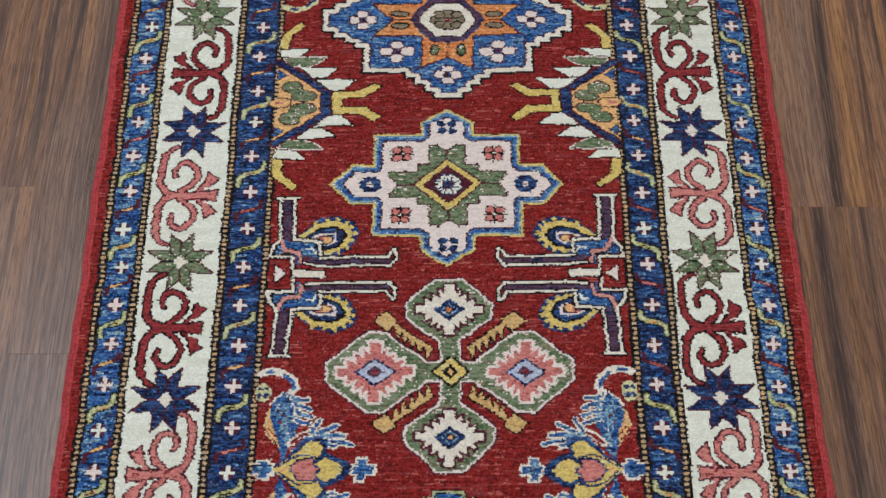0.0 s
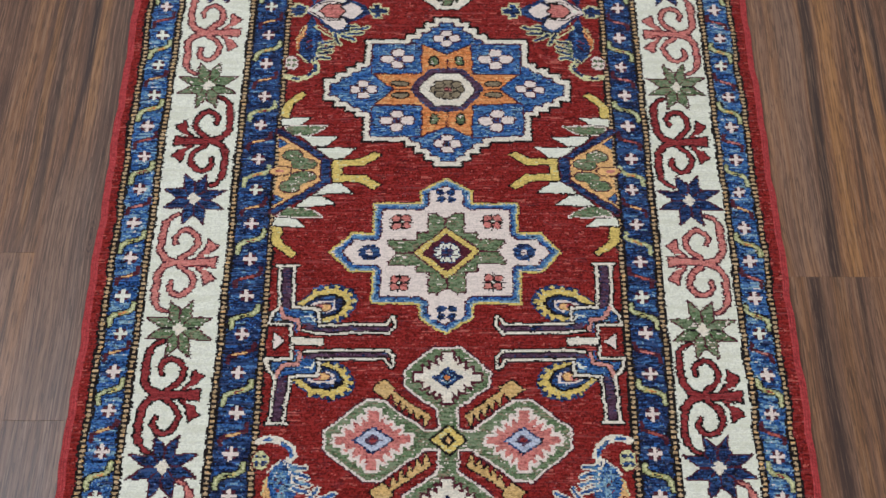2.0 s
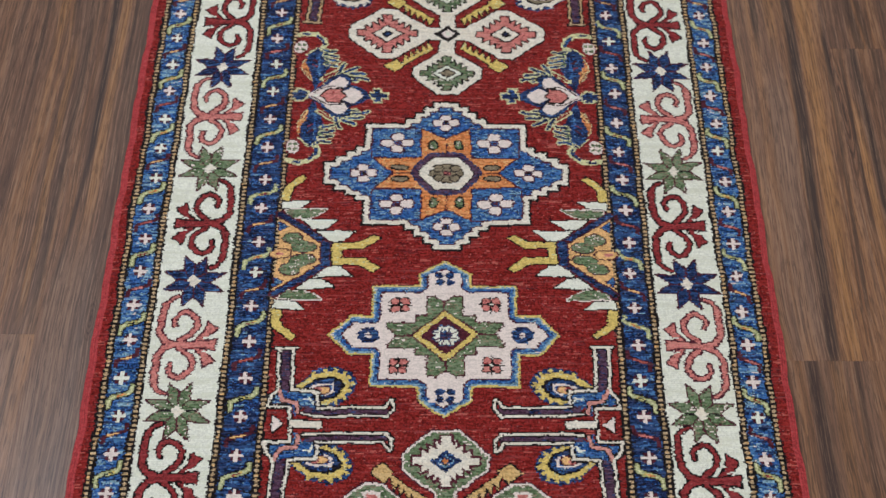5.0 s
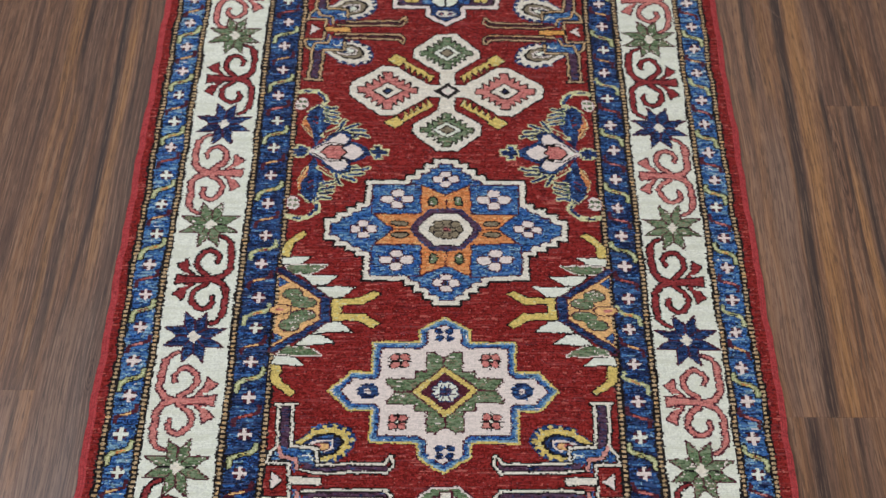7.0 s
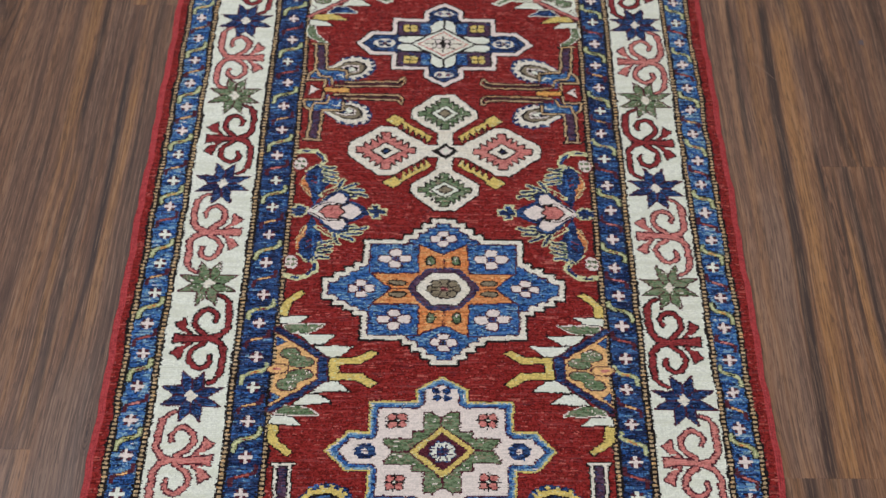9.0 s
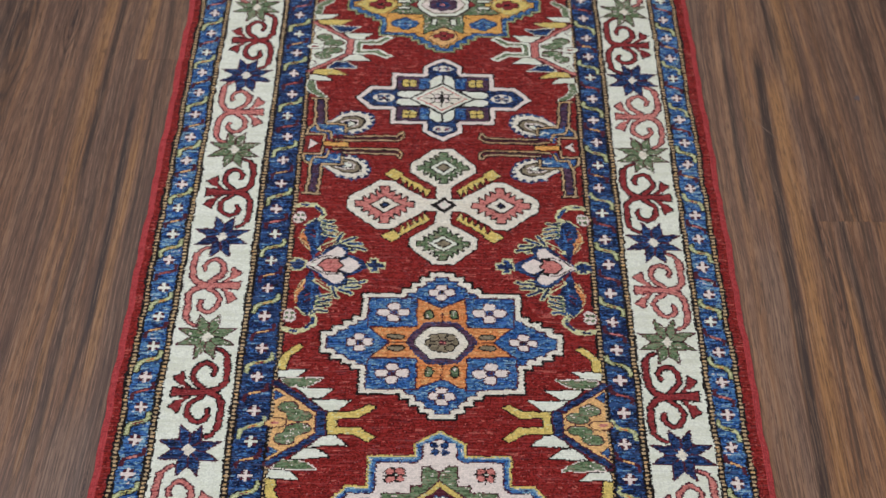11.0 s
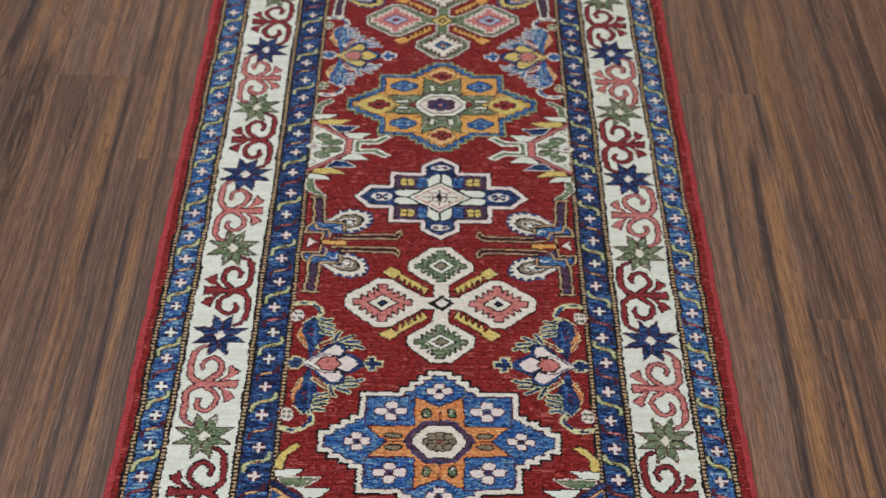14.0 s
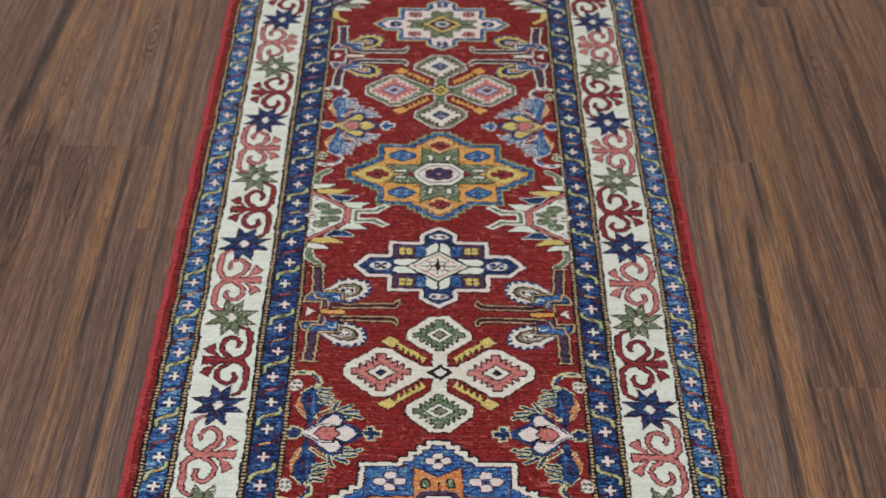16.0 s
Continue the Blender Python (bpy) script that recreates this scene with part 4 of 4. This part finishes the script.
# printed streaks, knots and broad grey bands of the planks beside the rug, by column and by the room's y at the plank's
# near end
FIGURED = {
    (5, -0.02): ([(0.487, 0.82, 0.449, -0.03, 0.0085, 0.95, C), (0.4385, 0.90, 0.4265, 0.50, 0.0045, 0.9, C), (0.515, 0.99, 0.517, 0.82, 0.005, 0.95, C),
                  (0.503, 0.75, 0.4735, -0.02, 0.011, 0.75, H), (0.517, 0.50, 0.500, 0.05, 0.003, 0.75, C), (0.509, 0.42, 0.491, 0.0, 0.0018, 0.6, U),
                  (0.44, 0.40, 0.425, 0.0, 0.02, 0.5, A), (0.5165, 0.48, 0.5175, 0.42, 0.004, 0.95, C), (0.46, 0.95, 0.449, 0.50, 0.008, 0.5, H)], [(0.5235, 0.43, 0.012, 0.16)]),
    (5, -1.03): ([(0.4249, -0.02, 0.4185, -0.40, 0.008, 0.7, C), (0.4738, -0.02, 0.462, -0.35, 0.004, 0.6, C), (0.45, -0.02, 0.443, -0.30, 0.008, 0.45, H)], []),
    # the wide A bands grey a broad strip of the near-left planks
    (-1, -0.997): ([(-0.50, 0.01, -0.495, -0.5, 0.03, 0.3, A), (-0.487, 0.0, -0.484, -0.4, 0.003, 0.6, C), (-0.515, 0.0, -0.51, -0.4, 0.004, 0.5, C)], []),
    (0, -1.21): ([(-0.44, -0.2, -0.437, -0.6, 0.03, 0.3, A), (-0.43, -0.2, -0.425, -0.5, 0.003, 0.5, C), (-0.455, -0.2, -0.45, -0.5, 0.003, 0.5, C)], []),
    (6, -0.53): ([(0.5505, 0.48, 0.5490, 0.15, 0.005, 0.85, C), (0.5330, 0.44, 0.5270, 0.18, 0.003, 0.75, C), (0.5800, 0.48, 0.572, 0.20, 0.005, 0.7, C),
                  (0.5385, 0.35, 0.5345, 0.0, 0.006, 0.7, H), (0.5630, 0.45, 0.561, 0.10, 0.003, 0.5, U)], [(0.5225, 0.36, 0.010, 0.12)]),
    (6, 0.47): ([(0.555, 0.67, 0.5644, 0.47, 0.006, 0.8, C), (0.5675, 0.66, 0.5775, 0.47, 0.005, 0.7, C), (0.663, 1.45, 0.6519, 0.66, 0.0042, 0.8, C),
                 (0.668, 1.30, 0.657, 0.70, 0.002, 0.5, U), (0.563, 1.39, 0.529, 1.22, 0.009, 0.55, C), (0.5225, 0.93, 0.5235, 0.83, 0.005, 0.8, C),
                 (0.545, 1.20, 0.535, 0.75, 0.014, 0.6, H), (0.60, 1.30, 0.585, 0.80, 0.010, 0.4, U)], [(0.686, 1.24, 0.02, 0.11)]),
    (-1, 1.01): ([(-0.4995, 1.45, -0.4815, 1.01, 0.005, 0.85, C), (-0.512, 1.12, -0.508, 1.01, 0.006, 0.6, C), (-0.56, 1.40, -0.552, 1.05, 0.004, 0.55, U),
                  (-0.60, 1.40, -0.605, 1.02, 0.02, 0.5, A), (-0.47, 1.40, -0.465, 1.05, 0.009, 0.4, H)], [(-0.5265, 1.35, 0.018, 0.09), (-0.53, 1.43, 0.01, 0.04)]),
    (-1, 0.01): ([(-0.5036, 1.02, -0.5038, 0.55, 0.005, 0.85, C), (-0.484, 0.98, -0.482, 0.60, 0.0028, 0.6, U), (-0.522, 0.95, -0.519, 0.50, 0.008, 0.55, H),
                  (-0.545, 0.90, -0.541, 0.40, 0.003, 0.6, C), (-0.478, 0.50, -0.476, 0.05, 0.004, 0.6, C), (-0.495, 0.45, -0.489, 0.05, 0.005, 0.5, H)],
                 [(-0.577, 0.90, 0.020, 0.13)]),
    (-2, 0.50): ([(-0.665, 1.05, -0.665, 0.5, 0.036, 0.5, C), (-0.700, 1.50, -0.7225, 1.06, 0.012, 0.95, C), (-0.68, 1.45, -0.692, 1.05, 0.009, 0.5, H), (-0.76, 1.5, -0.765, 0.8, 0.03, 0.4, C), (-0.664, 1.12, -0.667, 0.80, 0.004, 0.75, C),
                  (-0.650, 1.05, -0.648, 0.86, 0.004, 0.7, C), (-0.68, 1.0, -0.69, 0.7, 0.005, 0.65, C)], [(-0.652, 1.25, 0.012, 0.11), (-0.652, 0.84, 0.030, 0.24), (-0.715, 0.9, 0.02, 0.2)]),
    (0, 0.80): ([(-0.43, 1.02, -0.4225, 0.78, 0.006, 0.65, C), (-0.452, 1.4, -0.457, 0.8, 0.007, 0.5, H), (-0.44, 1.5, -0.437, 1.0, 0.003, 0.6, U)], []),
    (0, -0.205): ([(-0.4225, 0.82, -0.421, 0.70, 0.006, 0.65, C), (-0.4535, 0.68, -0.4445, 0.29, 0.0045, 0.9, C), (-0.4445, 0.29, -0.458, 0.08, 0.0035, 0.7, C),
                 (-0.4228, 0.70, -0.4200, 0.41, 0.003, 0.7, C), (-0.437, 0.62, -0.433, 0.20, 0.007, 0.5, H), (-0.435, 0.12, -0.43, -0.2, 0.03, 0.5, A), (-0.462, 0.55, -0.459, 0.25, 0.003, 0.5, U)], [(-0.407, 0.03, 0.008, 0.035)]),
}
KNOWN = {-1: 1.013, -2: 0.50, 0: 0.80, 5: 0.984, 6: 0.4735}
luck = random.Random(5)
for col in range(-13, 19):
    joint = KNOWN.get(col, luck.uniform(0, PLANK_L))
    x0, x1 = max(-ROOM_X, -0.468 + col * PLANK_W), min(ROOM_X, -0.468 + (col + 1) * PLANK_W)
    if x1 - x0 < 0.01:
        continue
    first = math.floor((ROOM_Y0 - joint) / PLANK_L)
    for row in range(first, first + 9):
        y0, y1 = max(ROOM_Y0, joint + row * PLANK_L), min(ROOM_Y1, joint + (row + 1) * PLANK_L)
        if y1 - y0 < 0.01:
            continue
        whole = x1 - x0 > PLANK_W - 0.001 and y1 - y0 > PLANK_L - 0.001
        figure = [v for (c, y), v in FIGURED.items() if c == col and abs(y - y0) < 0.02]
        print_of = vinyl_wood("walnut_plank_figured", *figure[0]) if figure else WOOD
        ob = new("plank", PLANK if whole and not figure else plank_mesh(x1 - x0, y1 - y0, print_of))
        ob.location = ((x0 + x1) / 2, (y0 + y1) / 2, 0)
        ob.parent = floor


# ---- small marks on the floor ----
# thin grey disc: a soft purplish glint on the planks, put into solid colour
def paint_fleck(x, y, r):
    bm = bmesh.new()
    bmesh.ops.create_circle(bm, cap_ends=True, segments=11, radius=r)
    for i, v in enumerate(bm.verts):
        v.co.x *= 0.7 + 0.4 * noise.noise((i * 0.9, x * 10, 0))
        v.co.y *= 1.0 + 0.5 * noise.noise((i * 0.7, y * 10, 4))
    top = bmesh.ops.extrude_face_region(bm, geom=bm.faces[:])
    bmesh.ops.translate(bm, verts=[v for v in top["geom"] if isinstance(v, bmesh.types.BMVert)], vec=(0, 0, 0.0003))
    me = bpy.data.meshes.new("paint_fleck")
    bm.to_mesh(me)
    bm.free()
    me.materials.append(GLINT_GREY)
    ob = tagged(new("paint_fleck", me), "small dried grey-blue paint fleck on the wood floor", "paint fleck", "paint flecks on the floor")
    ob.location = (x, y, 0)


# flat grey-purple that stands in for the glint
GLINT_GREY = plain("painted_glint", (92, 80, 82), 0.5, 300.0)
paint_fleck(0.410, 1.162, 0.005)
paint_fleck(0.624, 0.731, 0.006)


def scratch(x0, y0, x1, y1, width):
    """A fine raised scuff line that tapers at both ends."""
    n, verts, faces = 14, [], []
    dx, dy = x1 - x0, y1 - y0
    far = math.hypot(dx, dy)
    for i in range(n + 1):
        f = i / n
        w = width * math.sin(math.pi * (0.06 + 0.88 * f)) / 2
        bow = 0.0015 * math.sin(f * 5)
        cx, cy = dx * (f - 0.5) - dy / far * bow, dy * (f - 0.5) + dx / far * bow
        verts += [(cx - dy / far * w, cy + dx / far * w, 0.0), (cx, cy, 0.00025), (cx + dy / far * w, cy - dx / far * w, 0.0)]
    for i in range(n):
        a = 3 * i
        faces += [(a, a + 3, a + 4, a + 1), (a + 1, a + 4, a + 5, a + 2)]
    me = bpy.data.meshes.new("scratch")
    me.from_pydata(verts, [], faces)
    me.materials.append(SCUFF)
    ob = tagged(new("scratch", me), "fine pale scratch across the walnut plank floor", "scratch")
    ob.location = ((x0 + x1) / 2, (y0 + y1) / 2, 0)


SCUFF = plain("scuffed_finish", (132, 110, 94), 0.7, 400.0)
scratch(0.4492, 0.6896, 0.4956, 0.6350, 0.0009)
